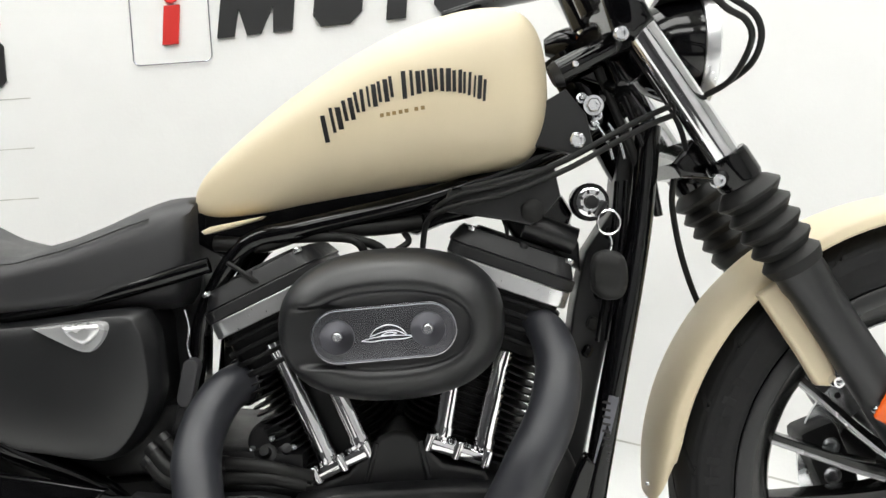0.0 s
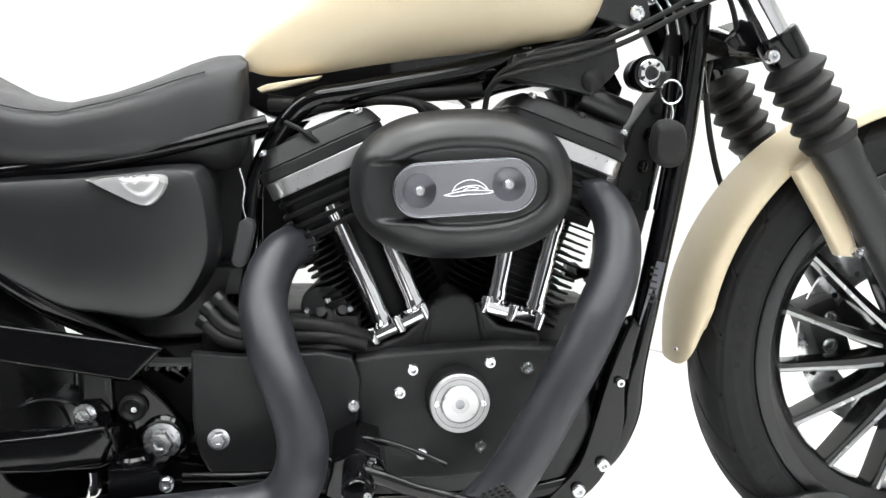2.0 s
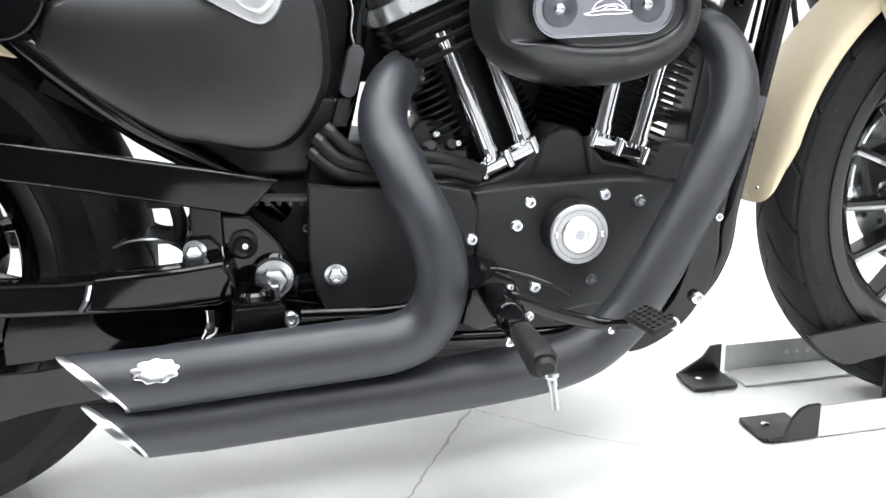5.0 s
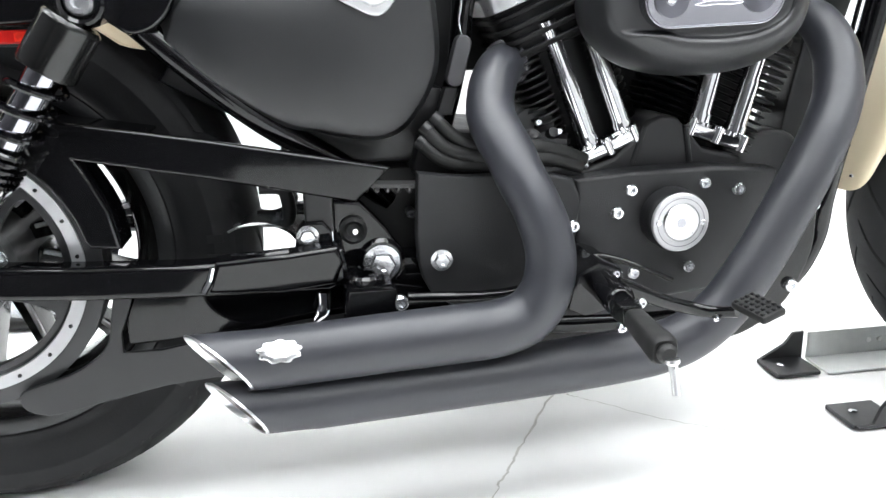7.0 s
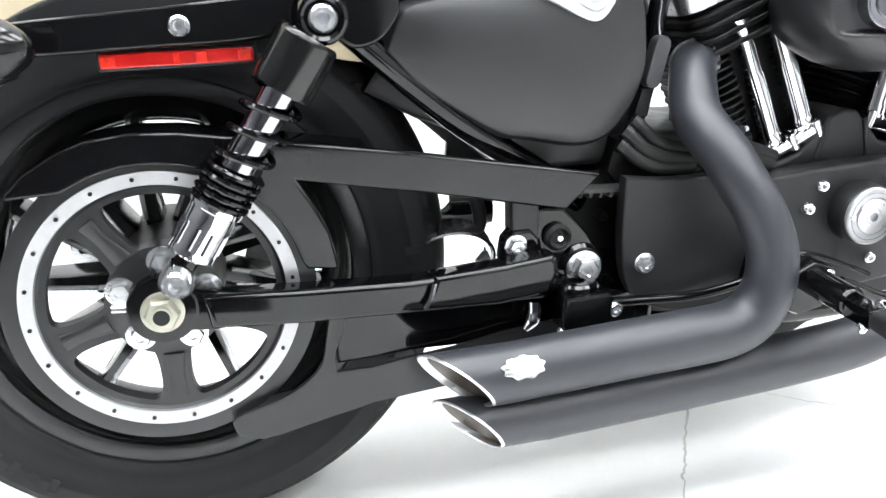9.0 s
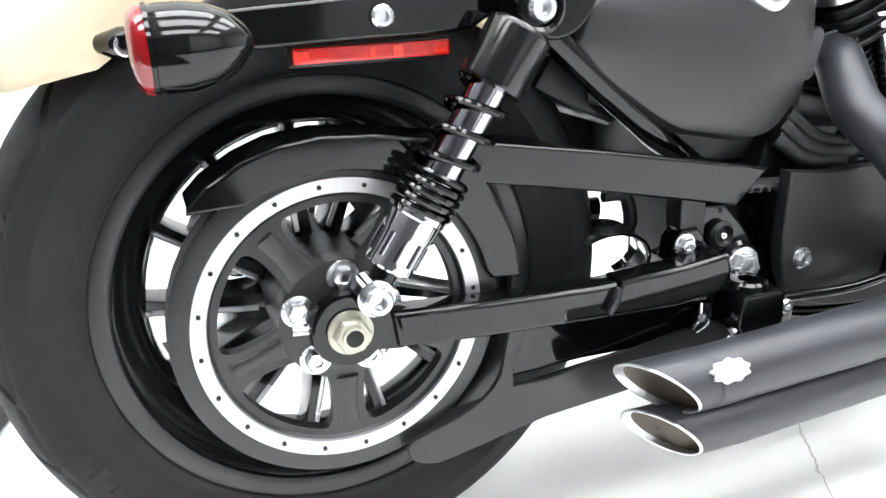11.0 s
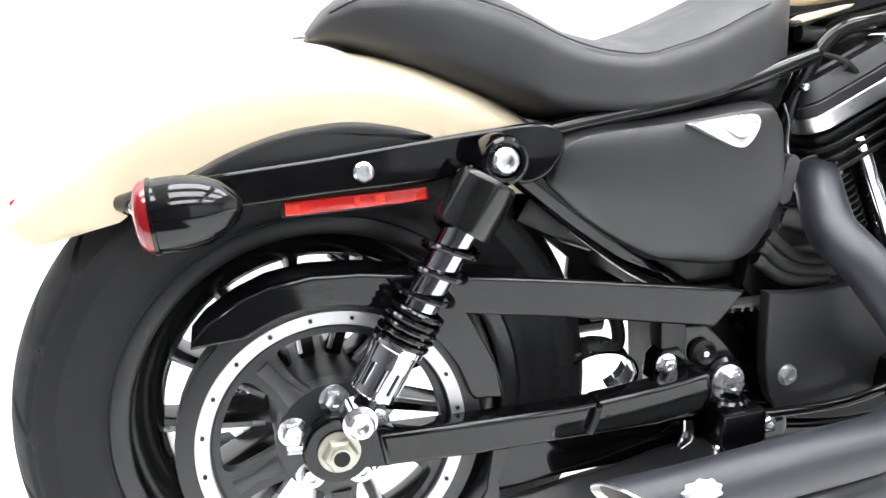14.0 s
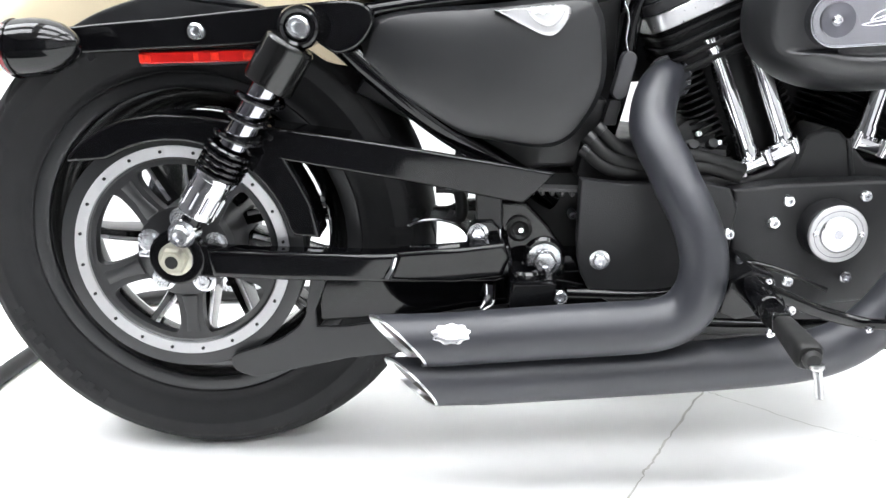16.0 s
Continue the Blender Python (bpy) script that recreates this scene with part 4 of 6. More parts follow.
top_tree = part("upper_triple_clamp", prism([(1.083, 0.940), (1.092, 0.956), (1.13, 0.942), (1.142, 0.915), (1.118, 0.893), (1.092, 0.905)], -0.125, 0.125, 0.01, 3), GLOSS, bike, "gloss black upper triple clamp")
bolt(top_tree, (1.101, -0.126, 0.899), 0.0085, 0.008, STEEL, (0, -1, 0), "socket")

# ---- frame ----
frame_b = part("steering_head", sweep([(1.135, 0, 0.735), (1.050, 0, 0.905)], 0.028, 24, 1), GLOSS, bike, "gloss black motorcycle frame")
for s in (-1, 1):
    part("down_tube", sweep([(1.145, 0.045 * s, 0.80), (1.128, 0.060 * s, 0.70), (1.107, 0.075 * s, 0.61), (1.075, 0.085 * s, 0.48), (1.045, 0.09 * s, 0.35), (1.035, 0.09 * s, 0.28), (1.00, 0.09 * s, 0.225), (0.93, 0.09 * s, 0.195), (0.75, 0.09 * s, 0.19), (0.56, 0.09 * s, 0.21), (0.48, 0.09 * s, 0.26)], 0.0155, 16, 6), GLOSS, frame_b)
    part("top_tube", sweep([(1.12, 0.02 * s, 0.83), (1.04, 0.035 * s, 0.785), (0.90, 0.05 * s, 0.735), (0.72, 0.060 * s, 0.702), (0.655, 0.06 * s, 0.692), (0.622, 0.06 * s, 0.668), (0.594, 0.062 * s, 0.627), (0.578, 0.064 * s, 0.590), (0.570, 0.066 * s, 0.540), (0.558, 0.068 * s, 0.484), (0.525, 0.05 * s, 0.36)], [0.0145, 0.0145, 0.0145, 0.0145, 0.0135, 0.0125, 0.0115, 0.0115, 0.0115, 0.0115, 0.0115], 16, 6), GLOSS, frame_b)
    part("seat_rail", sweep([(0.60, 0.085 * s, 0.665), (0.45, 0.10 * s, 0.632), (0.30, 0.105 * s, 0.615), (0.20, 0.110 * s, 0.602)], 0.010, 14, 5), GLOSS, frame_b)
    part("rear_stay", sweep([(0.205, 0.112 * s, 0.585), (0.27, 0.112 * s, 0.525), (0.34, 0.105 * s, 0.465), (0.42, 0.08 * s, 0.41), (0.48, 0.06 * s, 0.36)], 0.015, 14, 5), GLOSS, frame_b)

# ---- belt drive and guards ----


def arc(cx, cz, r, a0, a1, n=14):
    return [(cx + r * math.cos(radians(a0 + (a1 - a0) * k / n)), cz + r * math.sin(radians(a0 + (a1 - a0) * k / n))) for k in range(n + 1)]


guard_line = [(-0.127, 0.441), (-0.126, 0.447), (-0.110, 0.463), (-0.079, 0.481), (-0.049, 0.492), (-0.009, 0.497), (0.038, 0.494), (0.09, 0.485), (0.157, 0.4735), (0.220, 0.4625), (0.282, 0.4515), (0.34, 0.440), (0.41, 0.4265), (0.476, 0.4125), (0.436, 0.3745), (0.281, 0.409), (0.146, 0.4355), (0.158, 0.413), (0.173, 0.379), (0.1805, 0.337), (0.148, 0.340)] + arc(0, 0.318, 0.146, 12, 118, 16) + [(-0.078, 0.443)]
guard = part("upper_belt_guard", prism(guard_line, -0.140, -0.128, 0.004, 3), GLOSS, bike, "gloss black upper belt guard")
lip = [Vector((x, -0.108, z)) for x, z in guard_line[1:10]]
bm = bmesh.new()
skin(bm, [[(p.x, -0.136, p.z), (p.x, -0.078, p.z), (p.x, -0.078, p.z - 0.003), (p.x, -0.136, p.z - 0.003)] for p in lip])
part("guard_flange", bm, GLOSS, guard)
part("guard_flange", skin(bmesh.new(), [[(x, -0.136, z), (x, -0.080, z), (x - 0.003, -0.080, z), (x - 0.003, -0.136, z)] for x, z in ((0.147, 0.434), (0.158, 0.413), (0.167, 0.395), (0.1735, 0.378), (0.178, 0.357), (0.1805, 0.338))]), GLOSS, guard)
part("lower_belt_guard", prism([(0.186, 0.285), (0.180, 0.268), (0.169, 0.219), (0.254, 0.225), (0.30, 0.229), (0.42, 0.245), (0.43, 0.205), (0.30, 0.182), (0.208, 0.174), (0.10, 0.1515), (0.075, 0.151), (0.058, 0.158), (0.052, 0.170), (0.058, 0.182), (0.105, 0.196), (0.135, 0.212), (0.155, 0.235), (0.165, 0.285)], -0.142, -0.136, 0.002, round_n=2), PLASTIC, bike, "grey black plastic lower belt guard")
part("swingarm_underplate", prism([(0.175, 0.283), (0.43, 0.283), (0.53, 0.262), (0.53, 0.222), (0.42, 0.222), (0.254, 0.226), (0.172, 0.222)], -0.128, -0.122, 0.002), GLOSS, bike, "gloss black lower plate")
# toothed belt: top and bottom runs and the wrap round the pulley
belt_pts = [(0.535, 0.386), (0.46, 0.390), (0.27, 0.432)] + arc(0, 0.318, 0.158, 82, 278, 24) + [(0.27, 0.196), (0.525, 0.220)]
bm = bmesh.new()
rings = []
for i, (x, z) in enumerate(belt_pts):
    a, b = belt_pts[max(i - 1, 0)], belt_pts[min(i + 1, len(belt_pts) - 1)]
    d = Vector((b[0] - a[0], 0, b[1] - a[1])).normalized()
    nrm = Vector((-d.z, 0, d.x))
    p = Vector((x, 0, z))
    rings.append([p + Vector((0, -0.119, 0)), p + Vector((0, -0.092, 0)), p + nrm * 0.004 + Vector((0, -0.092, 0)), p + nrm * 0.004 + Vector((0, -0.119, 0))])
belt = part("drive_belt", skin(bm, rings), BELT, bike, "black toothed drive belt")
for k in range(9):
    s = k / 8
    part("belt_tooth", box((0.524 - 0.100 * s, -0.1058, 0.3800 + 0.0065 * s), (0.0062, 0.027, 0.008), 0.002, (0, 6, 0), seg=1), BELT, belt)

# ---- swingarm pivot, brackets, brake cylinder ----
piv = part("pivot_plate", prism([(0.409, 0.330), (0.409, 0.374), (0.441, 0.371), (0.459, 0.352), (0.470, 0.339), (0.478, 0.326), (0.490, 0.31), (0.492, 0.25), (0.44, 0.225), (0.41, 0.25)], -0.118, -0.098, 0.004), GLOSS, bike, "gloss black swingarm pivot casting")
part("pivot_boss", lathe([(0, 0), (0.028, 0), (0.028, 0.004), (0.024, 0.008), (0, 0.008)], (0.463, -0.116, 0.299), (0, -1, 0), 32), GLOSS, piv)
bolt(piv, (0.463, -0.123, 0.2985), 0.0160, 0.014, STEEL, name="pivot_nut")
part("rubber_grommet", lathe([(0, 0), (0.016, 0), (0.016, 0.008), (0.012, 0.012), (0.008, 0.006), (0, 0.006)], (0.432, -0.117, 0.339), (0, -1, 0), 24), SOFT, piv)
bolt(piv, (0.434, -0.123, 0.338), 0.004, 0.004, STEEL, (0, -1, 0), "socket")
part("pivot_core", prism([(0.43, 0.40), (0.53, 0.40), (0.53, 0.23), (0.43, 0.23)], -0.070, 0.06, 0.006), SOFT, piv)
bolt(piv, (0.504, -0.070, 0.346), 0.006, 0.02, DISH, (0, -1, 0), "socket")
def ring_band(shift, r, width):
    """A bent flat strip: an open oval loop with its width across the machine."""
    rings = []
    for t in np.linspace(-1.1, 2.3, 30):
        c, q = math.cos(t), math.sin(t)
        rings.append([(0.320 + (0.046 + k) * c * r + 0.10 * d, -0.078 + shift + d, 0.312 + (0.029 + k) * q * r + 0.28 * d) for k, d in ((0, 0), (0, width), (0.003, width), (0.003, 0))])
    return skin(bmesh.new(), rings)


ring_casting = part("ring_casting", ring_band(0.0, 1.0, 0.020), STEEL, bike, "polished curved metal bracket")
part("ring_lip", ring_band(0.022, 1.05, 0.016), CHROME, ring_casting)
part("ring_lip", ring_band(-0.005, 1.03, 0.003), CHROME, ring_casting)
part("cable_hook", sweep([(0.325, -0.05, 0.378), (0.350, -0.05, 0.377), (0.358, -0.052, 0.365), (0.359, -0.055, 0.345), (0.352, -0.056, 0.330)], [0.006, 0.007, 0.0085, 0.0085, 0.007], 12, 5), SATIN, bike, "black hook bracket")
col = part("shock_bracket", box((0.394, -0.108, 0.372), (0.033, 0.03, 0.07), 0.004), PLASTIC, bike, "black rubber mounting bracket")
part("bracket_foot", prism([(0.364, 0.318), (0.368, 0.342), (0.378, 0.353), (0.398, 0.353), (0.407, 0.342), (0.409, 0.316)], -0.128, -0.10, 0.004), GLOSS, col)
bolt(col, (0.380, -0.128, 0.3365), 0.0095, 0.009, STEEL)
mc = part("brake_master_cylinder", prism([(0.417, 0.290), (0.468, 0.290), (0.474, 0.284), (0.474, 0.252), (0.466, 0.244), (0.420, 0.243), (0.414, 0.255)], -0.186, -0.130, 0.006), GLOSS, bike, "gloss black rear brake cylinder")
part("reservoir_cap", lathe([(0.010, 0), (0.022, 0), (0.022, 0.006), (0.019, 0.009), (0.010, 0.009)], (0.441, -0.160, 0.2895), (0, 0, 1), 24, closed=True), GLOSS, mc)
bolt(mc, (0.420, -0.170, 0.243), 0.0075, 0.008, STEEL, (0, -1, 0), "socket")
bolt(mc, (0.478, -0.177, 0.267), 0.0085, 0.008, STEEL, (0, -1, 0), "socket")
part("brake_linkage", sweep([(0.383, -0.150, 0.243), (0.391, -0.151, 0.253), (0.394, -0.151, 0.264), (0.394, -0.151, 0.277)], [0.0045, 0.0085, 0.0075, 0.0080], 12, 4), CHROME, mc, "bright metal linkage")
part("master_link", sweep([(0.49, -0.15, 0.262), (0.60, -0.16, 0.262), (0.69, -0.17, 0.285)], 0.006, 10, 4), GLOSS, mc)
part("lower_frame_casting", box((0.485, -0.065, 0.25), (0.16, 0.09, 0.10), 0.012), GLOSS, bike)
part("left_exhaust_hanger", lathe([(0.030, -0.02), (0.038, -0.02), (0.040, 0.0), (0.038, 0.02), (0.030, 0.02)], (0.335, 0.105, 0.352), (0.25, 1, 0.1), 40, closed=True), CHROME, bike, "polished round casting on the far side")
part("left_primary", prism([(0.50, 0.25), (0.50, 0.40), (0.60, 0.43), (0.90, 0.42), (1.0, 0.36), (1.0, 0.25), (0.90, 0.19), (0.60, 0.19)], 0.12, 0.19, 0.02, 3), WRINKLE, bike, "black primary cover on the far side")
# battery box and oil tank between the rails, and the inner fender
part("battery_box", box((0.405, 0, 0.550), (0.25, 0.17, 0.135), 0.02), PLASTIC, bike, "black battery box")
part("battery_tray", box((0.465, 0.005, 0.450), (0.17, 0.15, 0.09), 0.01), PLASTIC, bike)
part("inner_fender", prism([(0.225, 0.51), (0.284, 0.478), (0.318, 0.463), (0.345, 0.475), (0.34, 0.62), (0.285, 0.60)], -0.075, 0.075, 0.01), PLASTIC, bike)
part("rear_casing", prism([(0.505, 0.40), (0.515, 0.44), (0.56, 0.445), (0.70, 0.43), (0.70, 0.38), (0.52, 0.38)], -0.09, 0.12, 0.012), WRINKLE, engine)
rnd = random.Random(11)
for k in range(7):
    x, y, z = rnd.uniform(0.640, 0.700), rnd.uniform(-0.075, -0.035), rnd.uniform(0.410, 0.440)
    part("engine_fitting", lathe([(0, 0), (0.011, 0), (0.012, 0.004), (0.012, 0.014), (0.007, 0.016), (0.006, 0.026), (0, 0.027)], (x, y, z), (rnd.uniform(-0.6, 0.6), -1, rnd.uniform(-0.5, 0.8)), 14), WRINKLE, engine)
part("starter_cover", lathe([(0, -0.05), (0.026, -0.05), (0.030, -0.044), (0.030, 0.04), (0, 0.04)], (0.662, -0.03, 0.440), (0.1, 1, 0), 28), WRINKLE, engine, "black round starter housing")
for k in range(3):
    bolt(engine, (0.635 + 0.026 * k, -0.082, 0.436 + 0.012 * (k % 2)), 0.0042, 0.005, STEEL, (0.1, -1, 0.2), "socket")
part("wiring_cover", prism([(0.50, 0.46), (0.50, 0.64), (0.572, 0.66), (0.570, 0.58), (0.560, 0.47)], -0.02, 0.01, 0.004), PLASTIC, bike, "black wiring cover")
# Thin steel lines that stand for highlights on the gloss neck edges.
for k in range(2):
    part("edge_glint", sweep([(1.078 + 0.014 * k, -0.066, 0.806), (1.090 + 0.014 * k, -0.068, 0.785), (1.096 + 0.014 * k, -0.066, 0.762)], 0.0016, 8, 4), STEEL, frame_b)
for a, b, c in (((0.512, -0.105, 0.437), (0.545, -0.118, 0.412), (0.60, -0.118, 0.405)), ((0.518, -0.105, 0.452), (0.55, -0.118, 0.424), (0.61, -0.118, 0.412)), ((0.530, -0.10, 0.462), (0.565, -0.112, 0.432), (0.62, -0.11, 0.422)),
                ((0.60, -0.115, 0.413), (0.66, -0.122, 0.412), (0.705, -0.115, 0.398)), ((0.60, -0.112, 0.430), (0.66, -0.120, 0.424), (0.712, -0.108, 0.405))):
    h = part("oil_hose", sweep([a, b, c], 0.0085, 12, 6), SOFT, bike, "black rubber hose")
    part("hose_clamp", sweep([Vector(a), Vector(a) + (Vector(b) - Vector(a)) * 0.22], 0.0095, 12, 1), PLASTIC, h)
conn = part("wiring_connector", prism(stadium(0.5645, 0.5235, 0.0300, 0.0098, 8, 1.31), -0.094, -0.074, 0.003, 2), CLIP, bike, "grey black plastic wiring connector")
part("connector_wire", sweep([(0.570, -0.084, 0.548), (0.566, -0.086, 0.568), (0.569, -0.084, 0.590), (0.564, -0.08, 0.612)], 0.0013, 8, 5), STEEL, conn, "pale wire")
part("connector_clip", prism([(0.538, 0.462), (0.548, 0.494), (0.563, 0.494), (0.556, 0.462)], -0.088, -0.070, 0.002), PLASTIC, conn)
part("rear_head_bracket", prism([(0.572, 0.505), (0.577, 0.594), (0.604, 0.610), (0.665, 0.620), (0.665, 0.505)], 0.030, 0.045, 0.003), PLASTIC, frame_b)
part("stay_plate", prism([(0.297, 0.470), (0.330, 0.440), (0.352, 0.419), (0.348, 0.395), (0.36, 0.375), (0.47, 0.375), (0.47, 0.47), (0.33, 0.485)], 0.070, 0.080, 0.002), PLASTIC, frame_b)

# ---- under the tank ----
back = part("frame_backbone", prism([(0.555, 0.700), (0.60, 0.672), (0.625, 0.664), (0.678, 0.682), (0.722, 0.693), (0.766, 0.703), (0.82, 0.692), (0.851, 0.684), (0.888, 0.697), (0.932, 0.704), (0.967, 0.699), (1.036, 0.668), (1.048, 0.70), (1.036, 0.722), (1.015, 0.728), (1.030, 0.792), (1.075, 0.812), (1.12, 0.83), (1.06, 0.84), (0.98, 0.78), (0.80, 0.75), (0.62, 0.735), (0.57, 0.73)], -0.042, 0.042, 0.008), GLOSS, frame_b)
part("tank_rear_tab", prism([(0.588, 0.706), (0.60, 0.711), (0.665, 0.720), (0.66, 0.716), (0.62, 0.707), (0.592, 0.702)], -0.072, -0.050, 0.002), SAND, tank)
coil = part("coil_cover", prism([(0.885, 0.712), (0.895, 0.738), (0.988, 0.755), (1.022, 0.760), (1.028, 0.722), (1.014, 0.706), (0.990, 0.688), (0.970, 0.694), (0.944, 0.700)], -0.088, -0.052, 0.004), PLASTIC, bike, "black ignition coil cover")
part("cover_button", lathe([(0, 0), (0.014, 0), (0.014, 0.004), (0.008, 0.008), (0, 0.0085)], (0.993, -0.088, 0.706), (0, -1, 0), 24), SOFT, coil)
for k in range(4):
    part("cover_slot", box((0.905 + 0.007 * (k % 2), -0.0885, 0.722 + 0.008 * k), (0.012, 0.002, 0.003), 0.0006, seg=1), GLOSS, coil)
part("coil_can", sweep([(0.985, -0.06, 0.690), (1.045, -0.06, 0.665)], 0.017, 18, 1), PLASTIC, coil)
neck = part("neck_plate", prism([(1.000, 0.784), (1.012, 0.834), (1.043, 0.850), (1.066, 0.818), (1.072, 0.783), (1.053, 0.770)], -0.072, -0.050, 0.003), SATIN, bike, "satin black tank mounting plate")
bolt(neck, (1.053, -0.073, 0.787), 0.0095, 0.006, STEEL, (0, -1, 0), "socket")
bolt(neck, (1.075, -0.070, 0.828), 0.009, 0.006, STEEL, (0, -1, 0), "hex")
stalk = part("signal_stalk", sweep([(1.036, -0.055, 0.870), (1.122, -0.055, 0.908)], 0.0165, 18, 1), GLOSS, bike, "gloss black front signal stalk")
part("stalk_end", sweep([(1.028, -0.055, 0.8665), (1.038, -0.055, 0.871)], [0.0135, 0.0175], 18, 1), SATIN, stalk)
bolt(stalk, (1.056, -0.072, 0.878), 0.004, 0.004, CHROME, (0, -1, 0), "socket")
rnd = random.Random(4)
for k in range(12):
    x, z = rnd.uniform(1.04, 1.115), rnd.uniform(0.80, 0.862)
    if k % 3:
        part("neck_fitting", sweep([(x, -0.052, z), (x + rnd.uniform(-0.012, 0.012), -0.066, z + rnd.uniform(-0.01, 0.01))], [0.007, 0.0055], 10, 1), GLOSS, frame_b)
    else:
        bolt(frame_b, (x, -0.058, z), 0.0050, 0.006, STEEL, (0.2, -1, 0.2))
for k in range(2):
    part("neck_hose", sweep([(1.08 + 0.014 * k, -0.045 - 0.006 * k, 0.90), (1.10 + 0.016 * k, -0.055 - 0.006 * k, 0.83), (1.125 + 0.014 * k, -0.055, 0.76), (1.14 + 0.012 * k, -0.045, 0.69)], 0.0055, 10, 5), GLOSS if k % 2 else SOFT, frame_b)
part("head_steady", prism([(0.955, 0.705), (0.975, 0.672), (1.015, 0.655), (1.040, 0.634), (1.056, 0.624), (1.056, 0.66), (1.040, 0.705)], -0.02, 0.03, 0.006), PLASTIC, frame_b, "black engine head bracket")
part("neck_lug", prism([(1.060, 0.865), (1.068, 0.892), (1.12, 0.912), (1.152, 0.868), (1.11, 0.845)], -0.045, 0.05, 0.008), GLOSS, frame_b)
for pts, r in (([(0.60, -0.055, 0.690), (0.66, -0.06, 0.685), (0.72, -0.06, 0.698), (0.80, -0.058, 0.697), (0.86, -0.055, 0.700)], 0.010), ([(0.70, -0.06, 0.690), (0.76, -0.07, 0.688), (0.80, -0.065, 0.676), (0.815, -0.06, 0.660)], 0.006),
               ([(0.72, -0.05, 0.695), (0.775, -0.075, 0.684), (0.79, -0.07, 0.664)], 0.005), ([(0.835, -0.05, 0.690), (0.842, -0.07, 0.678), (0.825, -0.08, 0.667)], 0.004), ([(0.62, -0.075, 0.665), (0.64, -0.09, 0.655), (0.665, -0.085, 0.635)], 0.003),
               ([(0.958, -0.07, 0.70), (0.962, -0.075, 0.685), (0.96, -0.07, 0.665)], 0.0025)):
    part("wiring_loom", sweep(pts, r, 10, 5), SOFT, bike, "black taped wiring")
for dy, dz in ((0.0, 0.0), (-0.003, -0.011)):
    part("control_cable", sweep([(1.150, -0.20 + dy, 0.950 + dz), (1.183, -0.20 + dy, 0.926 + dz), (1.203 + dz * 0.6, -0.20 + dy, 0.913 + dz), (1.229 + dz, -0.19 + dy, 0.897 + dz * 0.5), (1.238 + dz, -0.18 + dy, 0.874), (1.236 + dz, -0.15 + dy, 0.852), (1.224, -0.10 + dy, 0.839), (1.211, -0.062 + dy, 0.832), (1.180, -0.060 + dy, 0.825 + dz), (1.143, -0.085 + dy, 0.812 + dz), (1.107, -0.088 + dy, 0.797 + dz), (1.037, -0.095 + dy, 0.764 + dz), (0.968, -0.097 + dy, 0.741 + dz), (0.898, -0.095 + dy, 0.727 + dz), (0.868, -0.085 + dy, 0.702), (0.858, -0.08, 0.664)], 0.0036, 10, 6), SOFT, bike, "black control cable")
part("control_cable", sweep([(1.10, -0.05, 0.95), (1.14, -0.06, 0.87), (1.175, -0.07, 0.80), (1.188, -0.07, 0.735)], 0.0035, 10, 5), SOFT, bike)
part("brake_hose", sweep([(1.19, 0.02, 0.74), (1.188, 0.03, 0.70), (1.20, 0.04, 0.63), (1.225, 0.055, 0.56), (1.26, 0.065, 0.50)], 0.0042, 10, 5), SOFT, bike, "black brake hose")
# ignition switch
ign = part("ignition_switch", lathe([(0, 0), (0.0215, 0), (0.0225, 0.003), (0.0225, 0.015), (0.0205, 0.020), (0.0170, 0.020)], (1.060, -0.085, 0.712), (0, -1, 0), 32), GLOSS, bike, "black ignition switch with a chrome face")
part("switch_face", lathe([(0.007, 0.0), (0.0170, 0.0), (0.0170, 0.003), (0.0135, 0.0045), (0.009, 0.0045), (0.007, 0.003)], (1.060, -0.104, 0.712), (0, -1, 0), 32, closed=True), CHROME, ign)
part("switch_core", lathe([(0, 0), (0.0068, 0), (0.0068, 0.008), (0, 0.008)], (1.060, -0.102, 0.712), (0, -1, 0), 16), INK, ign)
part("switch_body", sweep([(1.060, -0.09, 0.712), (1.060, -0.06, 0.714)], 0.020, 20, 1), PLASTIC, ign)
for k in range(7):
    t = 2 * math.pi * k / 7
    part("switch_notch", box((1.060 + 0.0125 * math.cos(t), -0.1088, 0.712 + 0.0125 * math.sin(t)), (0.005, 0.001, 0.0032), 0.0004, (0, -math.degrees(t), 0), seg=1), INK, ign)

# ---- headlamp, bars and front details ----
lamp = part("headlamp", lathe([(0, -0.075), (0.030, -0.073), (0.052, -0.055), (0.064, -0.028), (0.068, 0.0), (0.068, 0.012)], (1.208, 0, 0.896), (1, 0, -0.06), 44), GLOSS, bike, "black headlamp with a chrome rim")
part("headlamp_rim", lathe([(0.066, 0.006), (0.073, 0.006), (0.0745, 0.012), (0.073, 0.022), (0.066, 0.026), (0.063, 0.022)], (1.208, 0, 0.896), (1, 0, -0.06), 44, closed=True), ALU, lamp, "bright rim")
part("headlamp_glass", lathe([(0.064, 0.020), (0.05, 0.030), (0.03, 0.036), (0, 0.038)], (1.208, 0, 0.896), (1, 0, -0.06), 36), BADGE, lamp)
part("lamp_visor", prism([(1.165, 0.952), (1.19, 0.985), (1.245, 0.985), (1.25, 0.968), (1.20, 0.955)], -0.06, 0.06, 0.008), SATIN, bike, "satin black lamp visor")
